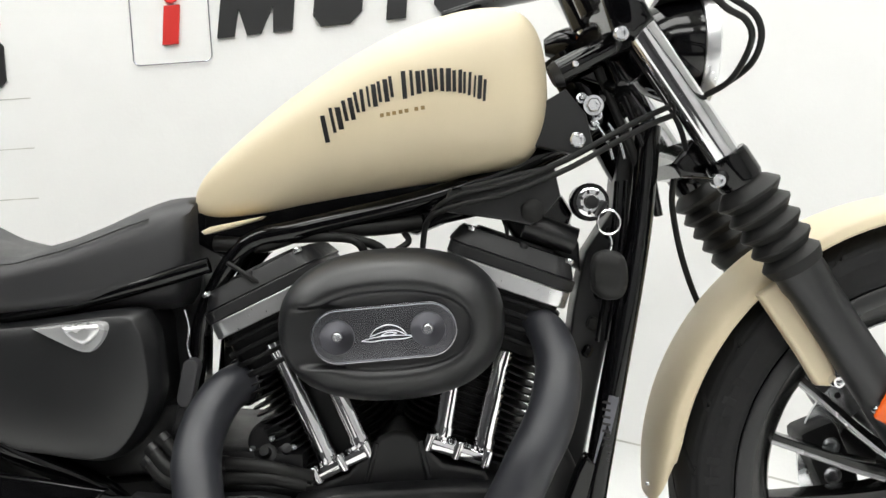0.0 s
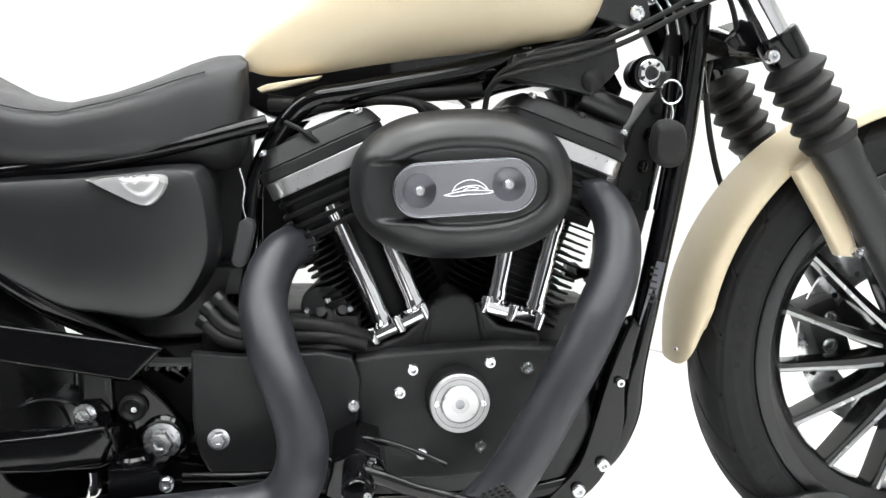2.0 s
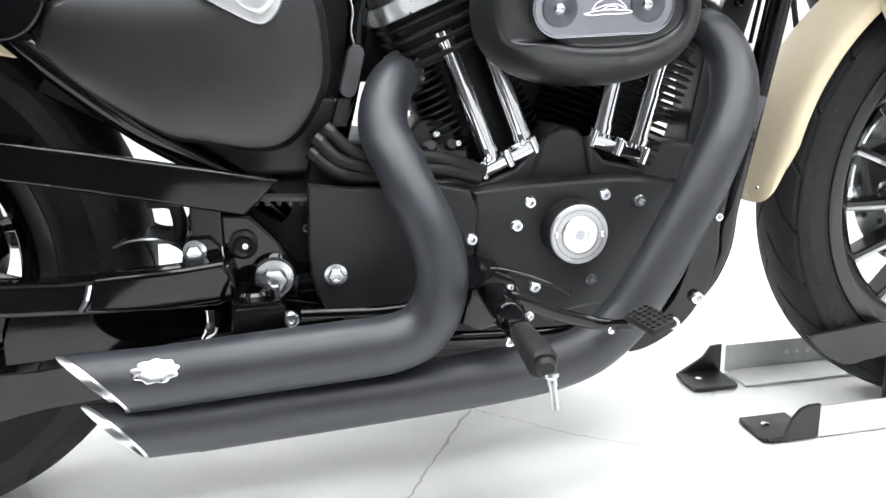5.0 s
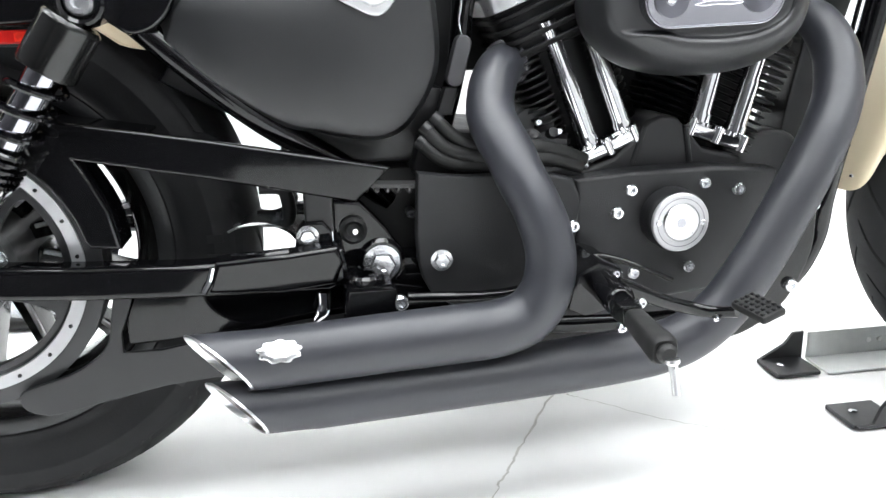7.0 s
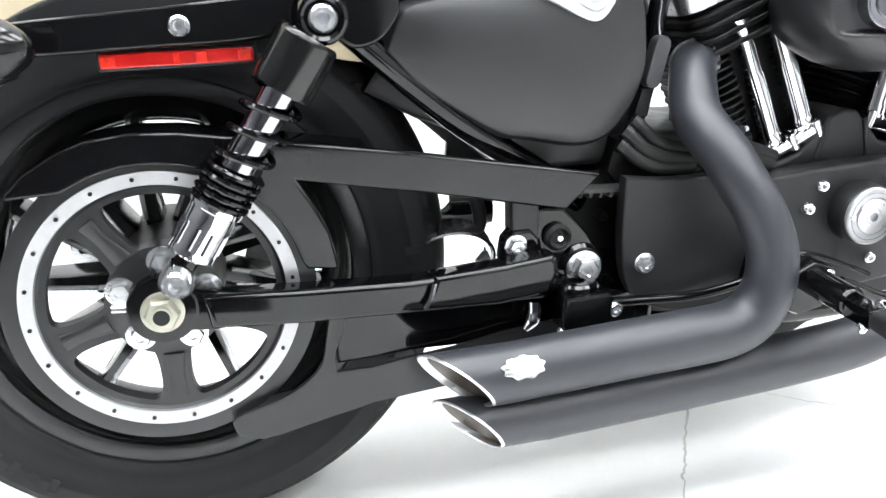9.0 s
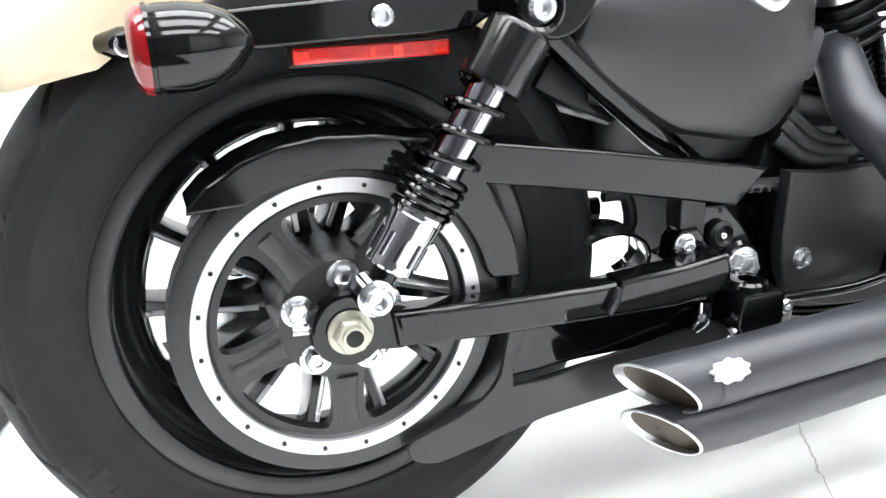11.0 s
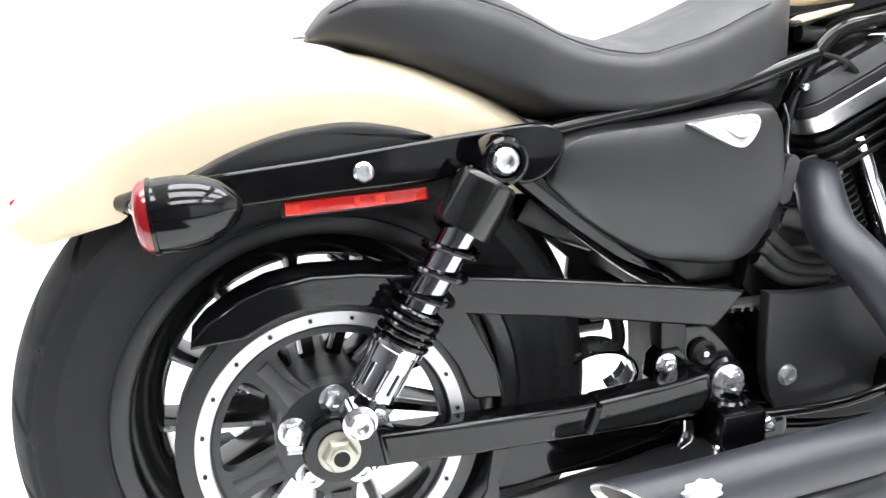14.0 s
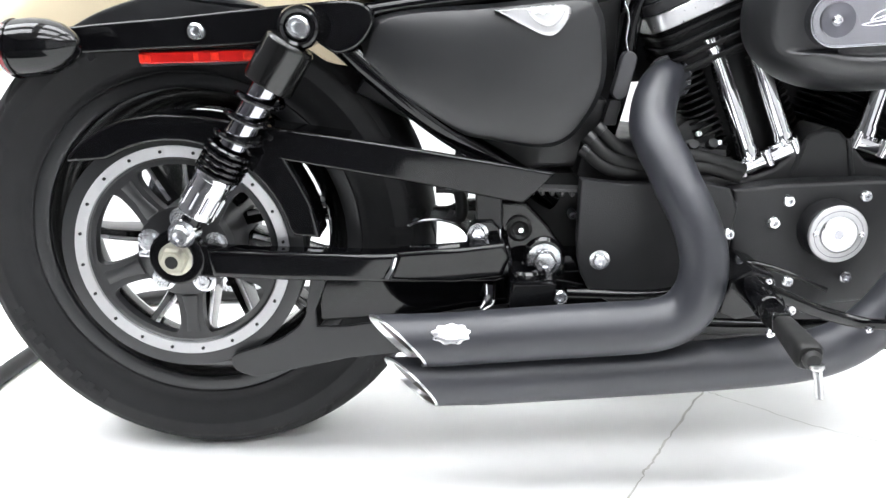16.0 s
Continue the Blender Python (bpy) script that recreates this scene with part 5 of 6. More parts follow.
for s in (-1, 1):
    part("bar_riser", sweep([(1.085, 0.04 * s, 0.945), (1.060, 0.04 * s, 1.01)], 0.016, 16, 1), GLOSS, bike, "gloss black handlebar riser")
    part("mirror_signal", lathe([(0, -0.03), (0.022, -0.03), (0.026, -0.01), (0.024, 0.015), (0.01, 0.03), (0, 0.03)], (1.097, 0.2 * s, 0.945), (-1, 0, 0), 24), GLOSS, bike, "black front turn signal")
    part("signal_glass", lathe([(0, 0.03), (0.014, 0.034), (0.021, 0.042), (0, 0.048)], (1.143, 0.2 * s, 0.945), (-1, 0, 0), 24), AMBER, bike, "amber lens")
far_signal = part("far_turn_signal", lathe([(0, -0.045), (0.012, -0.043), (0.020, -0.028), (0.024, -0.010), (0.024, 0.002), (0, 0.002)], (1.084, 0.122, 0.940), (1, -0.1, 0.05), 24), GLOSS, bike, "black front turn signal on the far side")
part("signal_glass", lathe([(0, 0.002), (0.0225, 0.002), (0.0215, 0.010), (0.014, 0.017), (0, 0.020)], (1.084, 0.122, 0.940), (1, -0.1, 0.05), 24), AMBER, far_signal, "amber lens")
part("handlebar", sweep([(0.90, -0.42, 1.06), (0.99, -0.33, 1.06), (1.05, -0.16, 1.03), (1.06, 0, 1.02), (1.05, 0.16, 1.03), (0.99, 0.33, 1.06), (0.90, 0.42, 1.06)], 0.0125, 14, 6), GLOSS, bike, "black handlebar")
part("fork_reflector", box((1.388, -0.131, 0.462), (0.030, 0.006, 0.052), 0.003, (0, 30, 0)), AMBER, bike, "orange fork reflector")
stay = part("fender_bracket", prism([(1.256, 0.588), (1.283, 0.606), (1.300, 0.585), (1.343, 0.492), (1.338, 0.474), (1.320, 0.476), (1.302, 0.510)], -0.088, -0.066, 0.006, 3), SAND, bike, "sand painted fender bracket")
bolt(stay, (1.340, -0.088, 0.482), 0.008, 0.012, CHROME, (0, -1, 0), "socket")
bolt(stay, (1.372, -0.120, 0.452), 0.006, 0.006, CHROME, (0, -1, 0), "socket")
part("fender_rivet", lathe([(0, 0), (0.003, 0), (0.002, 0.002), (0, 0.0025)], (1.124, -0.032, 0.350), (-1, -0.5, 0), 10), CHROME, front_fender)
caliper = part("front_caliper", box((1.385, 0.066, 0.345), (0.055, 0.06, 0.10), 0.012, (0, -20, 0)), WRINKLE, bike, "black front brake caliper")
for z in (0.325, 0.365):
    bolt(caliper, (1.385, 0.036, z), 0.012, 0.004, STEEL, (0, -1, 0), "socket")
part("rear_caliper", box((-0.085, 0.10, 0.34), (0.07, 0.055, 0.06), 0.012, (0, 25, 0)), STEEL, bike, "grey rear brake caliper")
# front frame bracket below the engine
brk = part("front_engine_mount", prism([(1.050, 0.40), (1.030, 0.33), (1.028, 0.272), (1.005, 0.215), (0.975, 0.182), (0.935, 0.160), (0.905, 0.158), (0.93, 0.19), (0.965, 0.225), (0.985, 0.275), (1.005, 0.34), (1.035, 0.41)], -0.106, -0.082, 0.005, 3, round_n=3), GLOSS, bike, "gloss black engine mount bracket")
bolt(brk, (0.998, -0.107, 0.226), 0.0085, 0.008, STEEL, (0, -1, 0), "socket")
bolt(brk, (0.966, -0.107, 0.194), 0.0085, 0.008, STEEL, (0, -1, 0), "socket")
bolt(brk, (1.020, -0.107, 0.332), 0.006, 0.008, STEEL, (0, -1, 0), "socket")
part("wiring_trough", prism([(1.112, 0.790), (1.130, 0.790), (1.124, 0.690), (1.102, 0.600), (1.066, 0.470), (1.040, 0.370), (1.005, 0.370), (1.022, 0.470), (1.044, 0.585), (1.062, 0.650), (1.098, 0.700)], -0.03, 0.03, 0.004), PLASTIC, frame_b, "black wiring trough between the down tubes")
for k, (x, z) in enumerate(((1.092, 0.672), (1.083, 0.640), (1.089, 0.626), (1.075, 0.598), (1.064, 0.560), (1.056, 0.525))):
    part("trough_clip", box((x, -0.036, z), (0.012, 0.012, 0.016), 0.003, (0, 14 + 9 * (k % 3), 0), seg=1), GLOSS if k % 2 else SOFT, frame_b)
# Thin gloss rods added to give the down tube its streak of reflection.
for dx in (0.0, 0.011):
    part("tube_streak", sweep([(1.098 + dx, -0.070, 0.735), (1.090 + dx, -0.078, 0.680), (1.078 + dx, -0.082, 0.620), (1.062 + dx, -0.086, 0.545)], 0.003, 8, 5), GLOSS, frame_b)
part("regulator", box((1.015, -0.03, 0.30), (0.03, 0.08, 0.09), 0.006), PLASTIC, bike, "black voltage regulator")
part("front_crankcase_cover", prism([(0.90, 0.35), (0.915, 0.408), (0.955, 0.424), (1.005, 0.420), (1.028, 0.395), (1.03, 0.34)], -0.06, 0.06, 0.01, 3, round_n=3), WRINKLE, engine)
horn = part("horn", sweep([(0.985, 0.03, 0.456), (0.998, 0.03, 0.452), (1.012, 0.03, 0.450), (1.040, 0.03, 0.452)], [0.012, 0.014, 0.007, 0.005], 14, 4), PLASTIC, bike, "black horn on a wire bracket")
part("horn_bracket", sweep([(1.030, 0.03, 0.505), (1.052, 0.03, 0.497), (1.054, 0.03, 0.460), (1.034, 0.03, 0.447), (1.029, 0.03, 0.475), (1.030, 0.03, 0.505)], 0.0035, 8, 4), SOFT, horn)
part("horn_plate", box((1.030, 0.03, 0.437), (0.040, 0.02, 0.010), 0.003, (0, 18, 0)), STEEL, horn)
part("engine_sump", prism([(0.55, 0.20), (0.58, 0.135), (0.76, 0.125), (0.83, 0.16), (0.84, 0.20)], -0.07, 0.10, 0.01), SOFT, engine)
part("oil_filter", lathe([(0, 0), (0.037, 0), (0.038, 0.006), (0.038, 0.07), (0.032, 0.085), (0, 0.088)], (0.965, -0.02, 0.300), (1, 0, -0.1), 32), SATIN, bike, "black oil filter")
for x, z, w, h in ((1.064, 0.440, 0.012, 0.085), (1.038, 0.355, 0.010, 0.045)):
    t = part("frame_sticker", box((x, -0.1015, z), (w, 0.001, h), 0.0, (0, 16, 0)), DISH, frame_b, "grey paper label with fine print")
    for k in range(9):
        part("print_line", box((x + (k - 4) * 0.0006, -0.1024, z + h * (k - 4) / 10), (w * 0.8, 0.0008, h * 0.035), 0, (0, 16, 0)), INK, t)

# ---- foot controls ----
peg = part("foot_peg", superloft([(x, -r, r, r * 0.95, 3.4) for x, r in ((0, 0.0085), (0.004, 0.0105), (0.030, 0.0115), (0.070, 0.0132), (0.080, 0.0132), (0.084, 0.011))], 24), SOFT, bike, "black rubber foot peg with a bright tip")
PEG_A, PEG_B = Vector((0.6895, -0.328, 0.2865)), Vector((0.6855, -0.414, 0.2850))
peg.matrix_basis = Matrix.Translation(PEG_A) @ (PEG_B - PEG_A).to_track_quat("X", "Z").to_matrix().to_4x4()
part("peg_collar", lathe([(0, 0.083), (0.0085, 0.083), (0.0095, 0.088), (0.0065, 0.092), (0, 0.092)], (0, 0, 0), (1, 0, 0), 20), SOFT, peg)
feeler = part("peg_feeler", lathe([(0, 0), (0.0065, 0), (0.0065, 0.003), (0.0042, 0.005), (0.0042, 0.010), (0.0035, 0.012), (0.0034, 0.031), (0, 0.0315)], (0.6880, -0.421, 0.2815), (0.05, -0.30, -1), 16), ALU, bike, "bright metal peg feeler")
clevis = part("peg_clevis", lathe([(0, 0), (0.0150, 0), (0.0165, 0.003), (0.0165, 0.060), (0.013, 0.065), (0, 0.065)], (0.691, -0.228, 0.292), (0, -1, -0.04), 24), GLOSS, bike, "gloss black peg mount")
part("clevis_fork", prism([(0.679, 0.296), (0.698, 0.298), (0.703, 0.287), (0.698, 0.276), (0.681, 0.276)], -0.331, -0.288, 0.004), GLOSS, clevis)
part("peg_mount", prism([(0.655, 0.262), (0.664, 0.302), (0.690, 0.314), (0.716, 0.304), (0.722, 0.284), (0.705, 0.258), (0.675, 0.252)], -0.232, -0.13, 0.006), GLOSS, clevis)
bolt(clevis, (0.699, -0.318, 0.296), 0.0052, 0.007, CHROME, (0.3, -0.8, 0.5), "socket")
bolt(clevis, (0.683, -0.316, 0.274), 0.0052, 0.007, CHROME, (-0.2, -0.9, -0.2), "socket")
bolt(clevis, (0.707, -0.233, 0.300), 0.0045, 0.005, CHROME, (0, -1, 0.2), "socket")
pedal = part("brake_pedal", sweep([(0.697, -0.262, 0.299), (0.712, -0.262, 0.293), (0.750, -0.260, 0.2755), (0.785, -0.258, 0.2635), (0.806, -0.266, 0.2605), (0.822, -0.288, 0.267)], [0.0088, 0.0088, 0.0082, 0.0076, 0.007, 0.0065], 16, 6, flat=0.75), GLOSS, bike, "gloss black brake pedal")
pad = part("pedal_pad", box((0, 0, 0), (0.048, 0.030, 0.009), 0.003), SOFT, pedal, "studded rubber pad")
pad.matrix_basis = pose(0.834, -0.307, 0.277, 14, 4, -76)
for i in range(6):
    for j in range(4):
        part("pad_stud", box((-0.0188 + 0.0075 * i, -0.0110 + 0.0073 * j, 0.0052), (0.0040, 0.0042, 0.0034), 0.0008, seg=1), SOFT, pad)
bolt(pedal, (0.806, -0.274, 0.256), 0.0040, 0.004, CHROME, (0, -0.8, 0.5), "socket")
part("pedal_spring_arm", sweep([(0.690, -0.188, 0.307), (0.706, -0.190, 0.308), (0.735, -0.192, 0.300), (0.765, -0.196, 0.288), (0.790, -0.198, 0.276)], [0.0035, 0.0045, 0.0035, 0.003, 0.003], 12, 4), GLOSS, pedal)

# ---- emblem on the tank: plain shapes that follow its surface ----
TR = rows_smooth(tank_rows, 5)


def tank_y(x, z):
    """The right side of the tank at (x, z)."""
    lo, hi, w = [float(np.interp(x, [r[0] for r in TR], [r[k] for r in TR])) for k in (1, 2, 3)]
    s = min(abs((z - (lo + hi) / 2) / ((hi - lo) / 2)), 0.999)
    return -w * (1 - s ** 2.55) ** (1 / 2.55)


def tank_mark(corners, mat, parent, lift=0.0007, n=5):
    """A thin vinyl shape laid on the tank between four corners (x, z)."""
    bm = bmesh.new()
    (ax, az), (bx, bz), (cx, cz), (dx, dz) = corners
    grid = []
    for i in range(n + 1):
        row = []
        for j in range(n + 1):
            u, v = i / n, j / n
            x = (1 - v) * ((1 - u) * ax + u * bx) + v * ((1 - u) * dx + u * cx)
            z = (1 - v) * ((1 - u) * az + u * bz) + v * ((1 - u) * dz + u * cz)
            row.append(bm.verts.new((x, tank_y(x, z) - lift, z)))
        grid.append(row)
    for i in range(n):
        for j in range(n):
            bm.faces.new((grid[i][j], grid[i + 1][j], grid[i + 1][j + 1], grid[i][j + 1]))
    return part("emblem_bar", bm, mat, parent)


def arch_z(x):
    return float(np.interp(x, [0.752, 0.80, 0.84, 0.89, 0.92, 0.945], [0.817, 0.846, 0.8585, 0.8625, 0.857, 0.846]))


marks = [(0.752, 0.767), (0.770, 0.783), (0.786, 0.797), (0.800, 0.811), (0.814, 0.825), (0.828, 0.839), (0.8495, 0.863), (0.866, 0.877), (0.880, 0.891), (0.8935, 0.898), (0.9005, 0.912), (0.9145, 0.923), (0.9255, 0.934), (0.936, 0.9455)]
for i, (x0, x1) in enumerate(marks):
    h = 0.0160 if i in (0, 6) else 0.0132
    xm = (x0 + x1) / 2
    slope = (arch_z(xm + 0.004) - arch_z(xm - 0.004)) / 0.008
    lean = -0.25 * slope * h
    z0, z1 = arch_z(x0), arch_z(x1)
    th = (x1 - x0) * (0.52 if i % 3 else 0.40)
    if x1 - x0 < 0.006:
        tank_mark([(x0, z0 - h), (x1, z1 - h), (x1 + lean, z1 + h), (x0 + lean, z0 + h)], INK, tank)
        continue
    tank_mark([(x0 - lean, z0 - h), (x0 + th - lean, z0 - h), (x0 + th + lean, z0 + h), (x0 + lean, z0 + h)], INK, tank)
    tank_mark([(x1 - th * 0.70 - lean, z1 - h * 0.9), (x1 - lean, z1 - h * 0.9), (x1 + lean, z1 + h * 0.95), (x1 - th * 0.70 + lean, z1 + h * 0.95)], INK, tank)
for x in (0.8220, 0.8295, 0.8365, 0.8440, 0.8510, 0.8625, 0.8700):
    z = 0.8265 + (x - 0.82) * 0.10
    tank_mark([(x, z - 0.0022), (x + 0.0045, z - 0.0022), (x + 0.0045, z + 0.0022), (x, z + 0.0022)], GOLD, tank, n=2)
# plain engraved mark on the air cleaner plate
for line in ([(0.804, 0.5835), (0.810, 0.591), (0.823, 0.5955), (0.836, 0.592), (0.843, 0.584), (0.832, 0.589), (0.820, 0.5885), (0.811, 0.586)], [(0.795, 0.5795), (0.808, 0.5825), (0.826, 0.5838), (0.850, 0.5825), (0.840, 0.5798), (0.818, 0.5795), (0.806, 0.5782)], [(0.816, 0.5845), (0.824, 0.5875), (0.833, 0.586), (0.826, 0.5843)]):
    part("engraved_mark", sweep([(x, -0.2037, z) for x, z in line + line[:1]], 0.0006, 6, 3), FOIL, plate)

# ---- plate reflector at the tail, raised bars on the tyre walls ----
tail = part("plate_reflector", box((-0.306, 0.125, 0.549), (0.010, 0.020, 0.036), 0.003, (0, -18, 0)), RED, bike, "small red plate reflector")
part("plate_bracket", box((-0.285, 0.105, 0.556), (0.045, 0.006, 0.022), 0.002, (0, -12, 0)), SATIN, tail)
for owner, c, rr, yy, span in ((rear_wheel, RW, 0.272, -0.0790, (200, 238)), (rear_wheel, RW, 0.272, -0.0790, (-38, 6)), (rear_wheel, RW, 0.272, -0.0790, (88, 120)), (front_wheel, FW, 0.296, -0.0530, (150, 185)), (front_wheel, FW, 0.296, -0.0530, (205, 230))):
    for k, deg in enumerate(range(span[0], span[1], 5)):
        t = radians(deg)
        m = pose(c[0] + rr * math.cos(t), yy, c[2] + rr * math.sin(t)) @ Matrix.Rotation(-t, 4, "Y")
        bm = box((0, 0, 0), (0.019 if k % 3 else 0.014, 0.0012, 0.010), 0.0004, seg=1)
        bm.transform(m)
        part("sidewall_bar", bm, RUBBER, owner)

# ---- wheel chock on the floor ----
chock = empty("wheel_chock", "grey steel wheel chock with black end brackets bolted to the floor", "wheel chock")
for side, yv, bx in ((-1, -0.112, -0.010), (1, 0.130, -0.020)):
    rail = part("rail", box((1.86, yv, 0.0265), (1.33, 0.004, 0.047), 0.0012), RAIL, chock, "galvanised steel rail")
    part("rail_flange", box((1.86, yv - side * 0.034, 0.0035), (1.33, 0.064, 0.004), 0.001), RAIL, rail)
    for k in range(14):
        xx = 1.31 + 0.020 * k if k < 6 else 1.31 + 0.10 * (k - 4)
        part("rail_hole", lathe([(0, 0), (0.0042, 0), (0.0042, 0.0012), (0, 0.0014)], (xx, yv - 0.0020, 0.027), (0, -1, 0), 12), SOFT if side < 0 else WHITE_WALL, rail)
    bmk = prism([(1.126 + bx, 0.0035), (1.126 + bx, 0.010), (1.20 + bx, 0.010), (1.20 + bx, 0.0035)], min(yv, yv - side * 0.068), max(yv, yv - side * 0.068), 0.002)
    br = part("end_bracket", bmk, SATIN, chock, "black steel end bracket")
    gusset = [(1.130, 0.010), (1.172, 0.034), (1.186, 0.053), (1.205, 0.054), (1.205, 0.006), (1.135, 0.006)] if side > 0 else [(1.128, 0.010), (1.152, 0.012), (1.162, 0.036), (1.174, 0.050), (1.188, 0.055), (1.205, 0.055), (1.205, 0.006), (1.130, 0.006)]
    part("bracket_gusset", prism([(x + bx, z) for x, z in gusset], yv - 0.0055, yv + 0.0005, 0.001), SATIN, br)
    part("anchor_bolt", lathe([(0, 0), (0.006, 0), (0.006, 0.003), (0.003, 0.004), (0, 0.004)], (1.148 + bx, yv - side * 0.036, 0.010), (0, 0, 1), 12), CHROME, br)
part("wheel_cradle", prism([(1.202, 0.137), (1.258, 0.142), (1.318, 0.148), (1.354, 0.142), (1.365, 0.118), (1.350, 0.098), (1.300, 0.090), (1.265, 0.086), (1.225, 0.112)], -0.068, -0.060, 0.002, round_n=2), SATIN, chock, "black steel wheel cradle")
part("cradle_leg", prism([(1.338, 0.100), (1.356, 0.100), (1.360, 0.006), (1.340, 0.006)], -0.068, -0.062, 0.001), SATIN, chock)
for x in (1.66,):
    part("cradle_bar", box((x, 0.015, 0.012), (0.03, 0.226, 0.006), 0.002), SATIN, chock)

# ---- floor marks, hose, key ring, wall signs ----


def floor_line(name, pts, w, label):
    bm = bmesh.new()
    rnd = random.Random(5)
    p = [Vector((x, y, 0)) for x, y in pts]
    line = []
    for a, b in zip(p, p[1:]):
        for k in range(14):
            q = a.lerp(b, k / 14)
            line.append(q + Vector((rnd.uniform(-1, 1), rnd.uniform(-1, 1), 0)) * 0.0022)
    line.append(p[-1])
    rings = []
    for i, q in enumerate(line):
        d = (line[min(i + 1, len(line) - 1)] - line[max(i - 1, 0)]).normalized()
        s = Vector((-d.y, d.x, 0)) * w * rnd.uniform(0.3, 1.0)
        rings.append((q + s, q - s))
    vs = [[bm.verts.new((v.x, v.y, 0.0006)) for v in r] for r in rings]
    for a, b in zip(vs, vs[1:]):
        bm.faces.new((a[0], a[1], b[1], b[0]))
    return tagged(finish(name, bm, GRIME), label, "floor crack", kind="structure")


floor_line("floor_crack", [(0.92, 0.40), (0.80, 0.20), (0.744, 0.10), (0.64, -0.075), (0.595, -0.15), (0.45, -0.42)], 0.0021, "thin grey crack in the painted floor")
floor_line("floor_crack", [(0.744, 0.10), (0.79, 0.057), (0.87, -0.02), (0.952, -0.076)], 0.0012, "hairline grey crack in the painted floor")
def cove_y(z):
    """The face of the curved back wall at height z."""
    return YB if z > COVE else YB - COVE + math.sqrt(max(COVE ** 2 - (COVE - z) ** 2, 0))


bm = bmesh.new()
seam = [bm.verts.new((x, cove_y(z + d) - 0.0012, z + d)) for d in (0.002, -0.002) for x, z in [(1.19 + 0.66 * k / 16, 0.205 - 0.19 * k / 16) for k in range(17)]]
for k in range(16):
    bm.faces.new((seam[k], seam[k + 1], seam[k + 18], seam[k + 17]))
tagged(finish("wall_seam", bm, GRIME), "thin grey seam in the white curved wall", "wall seam", kind="structure")
hose = tagged(finish("floor_hose", sweep([(-0.50, -0.25, 0.0155), (-0.462, 0.11, 0.0155), (-0.455, 0.21, 0.0155), (-0.447, 0.30, 0.0155), (-0.430, 0.39, 0.0155), (-0.395, 0.485, 0.0165), (-0.34, 0.535, 0.024), (-0.22, 0.545, 0.027), (0.05, 0.545, 0.027)], 0.0150, 12, 8), SOFT), "black rubber hose lying on the floor", "hose")

keys = empty("key_ring", "key on a split ring with a black rubber fob", "key ring")
part("key", box((1.069, -0.122, 0.703), (0.006, 0.022, 0.020), 0.002, (0, 30, 0)), PLASTIC, keys)
bm = bmesh.new()
sweep([(1.075 + 0.013 * math.cos(t), -0.132, 0.688 + 0.014 * math.sin(t)) for t in np.linspace(0, 2 * math.pi, 20)], 0.0011, 6, 1, bm)
part("split_ring", bm, CHROME, keys, "bright split ring")
bm = bmesh.new()
sweep([(1.074, -0.131, 0.676), (1.077, -0.131, 0.664), (1.074, -0.131, 0.652)], 0.0018, 6, 3, bm)
part("chain", bm, CHROME, keys)
part("fob", pillow([(1.050, 0.632), (1.056, 0.652), (1.072, 0.657), (1.090, 0.648), (1.094, 0.622), (1.086, 0.602), (1.066, 0.600), (1.052, 0.612)], -0.118, -0.142, [(0.25, 0), (0.06, 0.2), (0, 0.5), (0.06, 0.8), (0.25, 1.0), (0.6, 1.06)]), SOFT, keys, "black rubber fob")

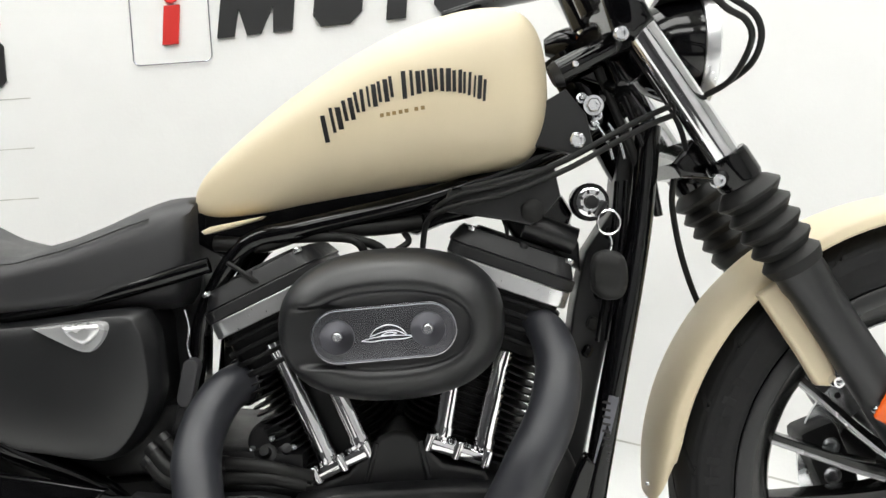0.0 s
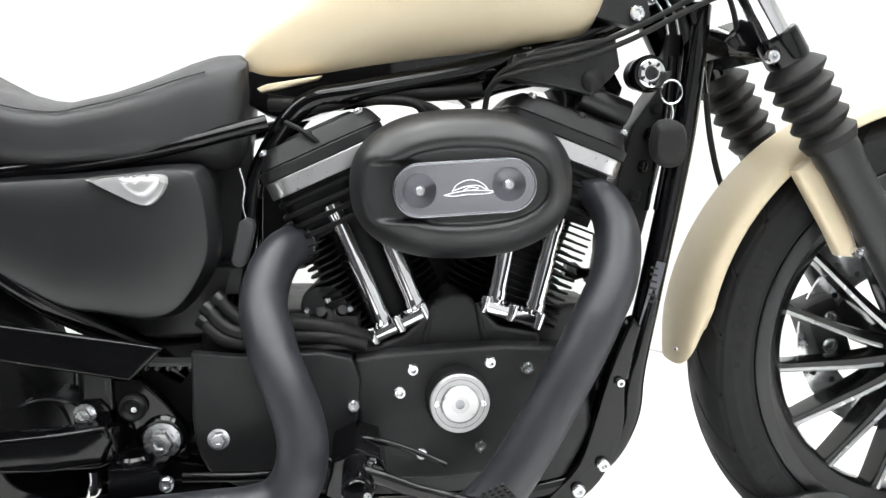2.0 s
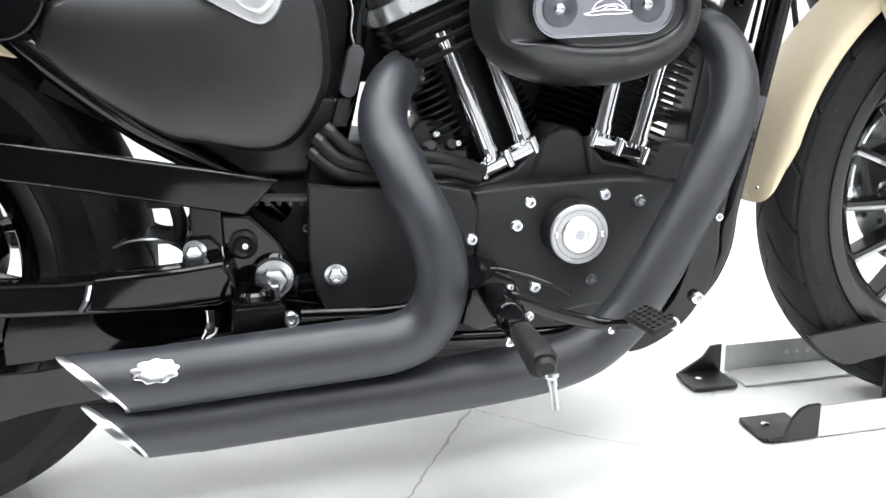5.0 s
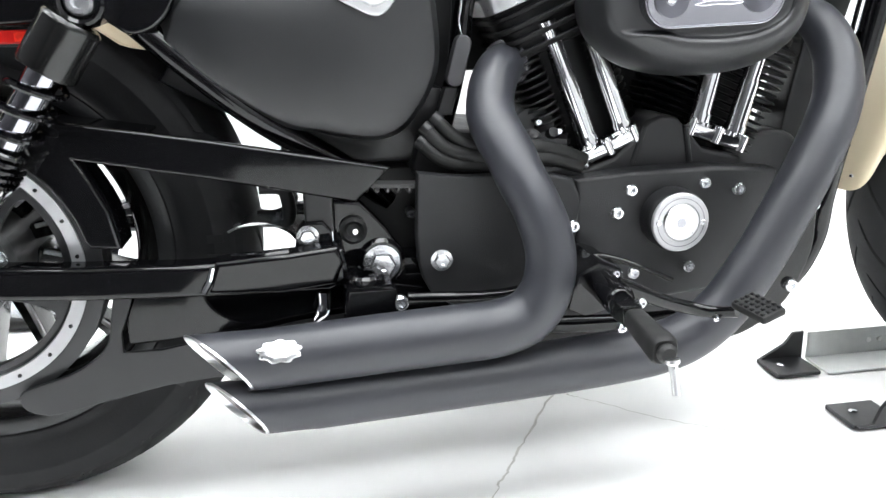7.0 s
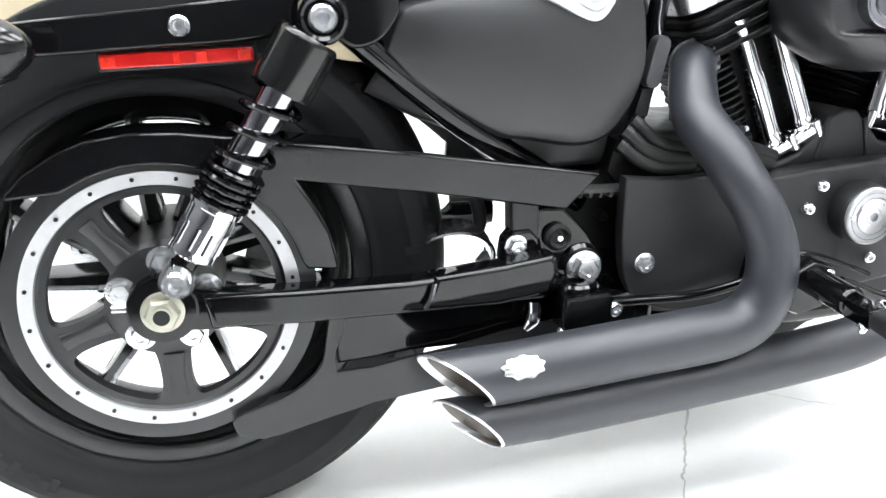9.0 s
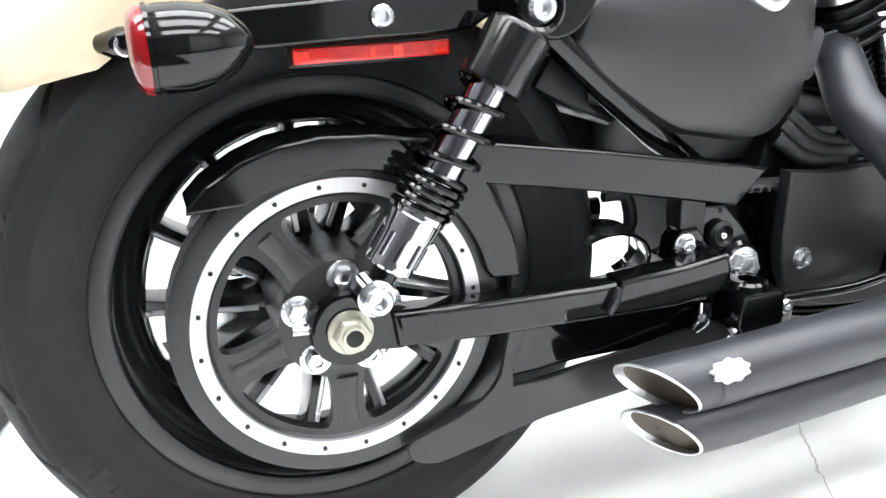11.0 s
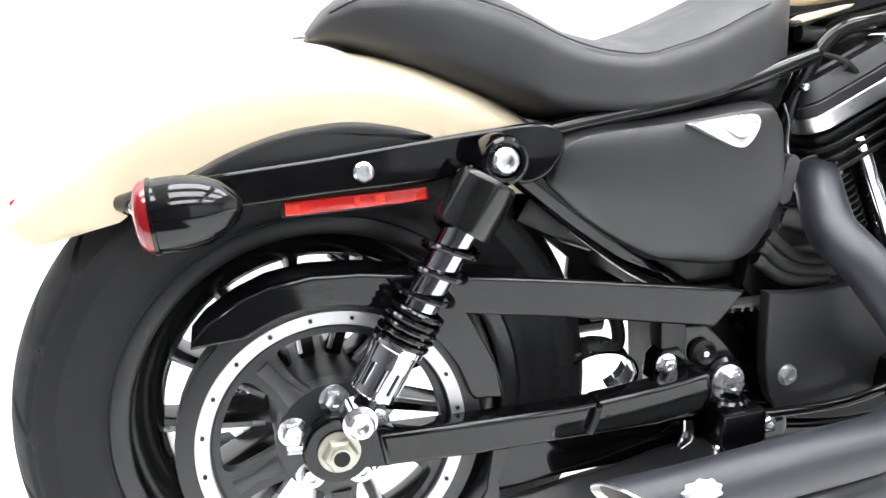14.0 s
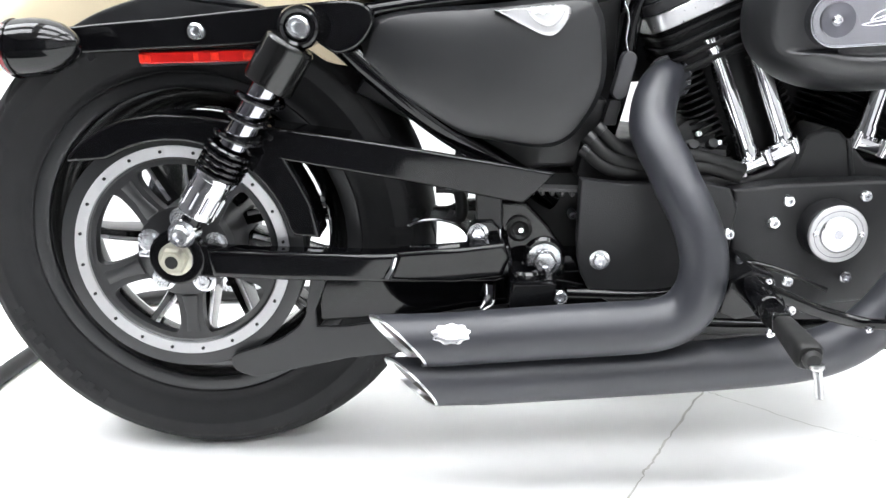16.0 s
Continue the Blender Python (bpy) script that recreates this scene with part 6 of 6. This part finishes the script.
sign = empty("wall_sign", "wall sign of black blocks with a red bar", "wall sign")
SY = YB - 0.004
bm = bmesh.new()
loop = []
for cx, cz, a0 in ((0.382, 1.078, -90), (0.382, 1.224, 0), (0.241, 1.224, 90), (0.241, 1.078, 180)):
    loop += [(cx + 0.014 * math.cos(radians(a0 + 15 * k)), cz + 0.014 * math.sin(radians(a0 + 15 * k))) for k in range(7)]
sweep([(x, SY, z) for x, z in loop + loop[:1]], 0.0014, 6, 1, bm)
part("sign_frame", bm, GREYPLATE, sign)
part("sign_bar", prism([(0.292, 1.104), (0.326, 1.104), (0.335, 1.186), (0.301, 1.186)], SY - 0.002, SY + 0.002), SIGNRED, sign, "red bar")
part("sign_dot", prism(ring_outline(0.316, 1.207, 0.0165), SY - 0.002, SY + 0.002), SIGNRED, sign, "red dot")
for block in ([(0.410, 1.110), (0.447, 1.111), (0.454, 1.168), (0.474, 1.112), (0.504, 1.114), (0.528, 1.170), (0.530, 1.115), (0.571, 1.117), (0.576, 1.245), (0.520, 1.243), (0.496, 1.185), (0.474, 1.241), (0.418, 1.239)],
              [(0.632, 1.120), (0.694, 1.122), (0.718, 1.146), (0.722, 1.226), (0.702, 1.248), (0.640, 1.246), (0.618, 1.224), (0.614, 1.142)],
              [(0.770, 1.124), (0.812, 1.125), (0.815, 1.212), (0.852, 1.214), (0.853, 1.251), (0.738, 1.248), (0.737, 1.211), (0.772, 1.212)],
              [(0.888, 1.128), (0.950, 1.130), (0.974, 1.154), (0.978, 1.234), (0.958, 1.256), (0.896, 1.254), (0.874, 1.232), (0.870, 1.150)]):
    part("sign_block", prism([(x + 0.10 * (z - 1.11), z) for x, z in block], SY - 0.002, SY + 0.002, 0.0), INK, sign, "black sign block")
sign2 = empty("wall_sign", "wall sign of black blocks with a thin red line", "wall sign")
for x0, x1 in ((-0.150, -0.052), (-0.272, -0.174)):
    part("sign_block", prism([(x0 + 0.01, 1.038), (x1 - 0.012, 1.038), (x1, 1.052), (x1, 1.125), (x1 - 0.012, 1.139), (x0 + 0.01, 1.139), (x0, 1.125), (x0, 1.052)], SY - 0.002, SY + 0.002), INK, sign2)
for k in range(5):
    part("sign_line", box((-0.062 - 0.019 * k, SY, 1.173), (0.011, 0.004, 0.016), 0.001), SIGNRED, sign2)
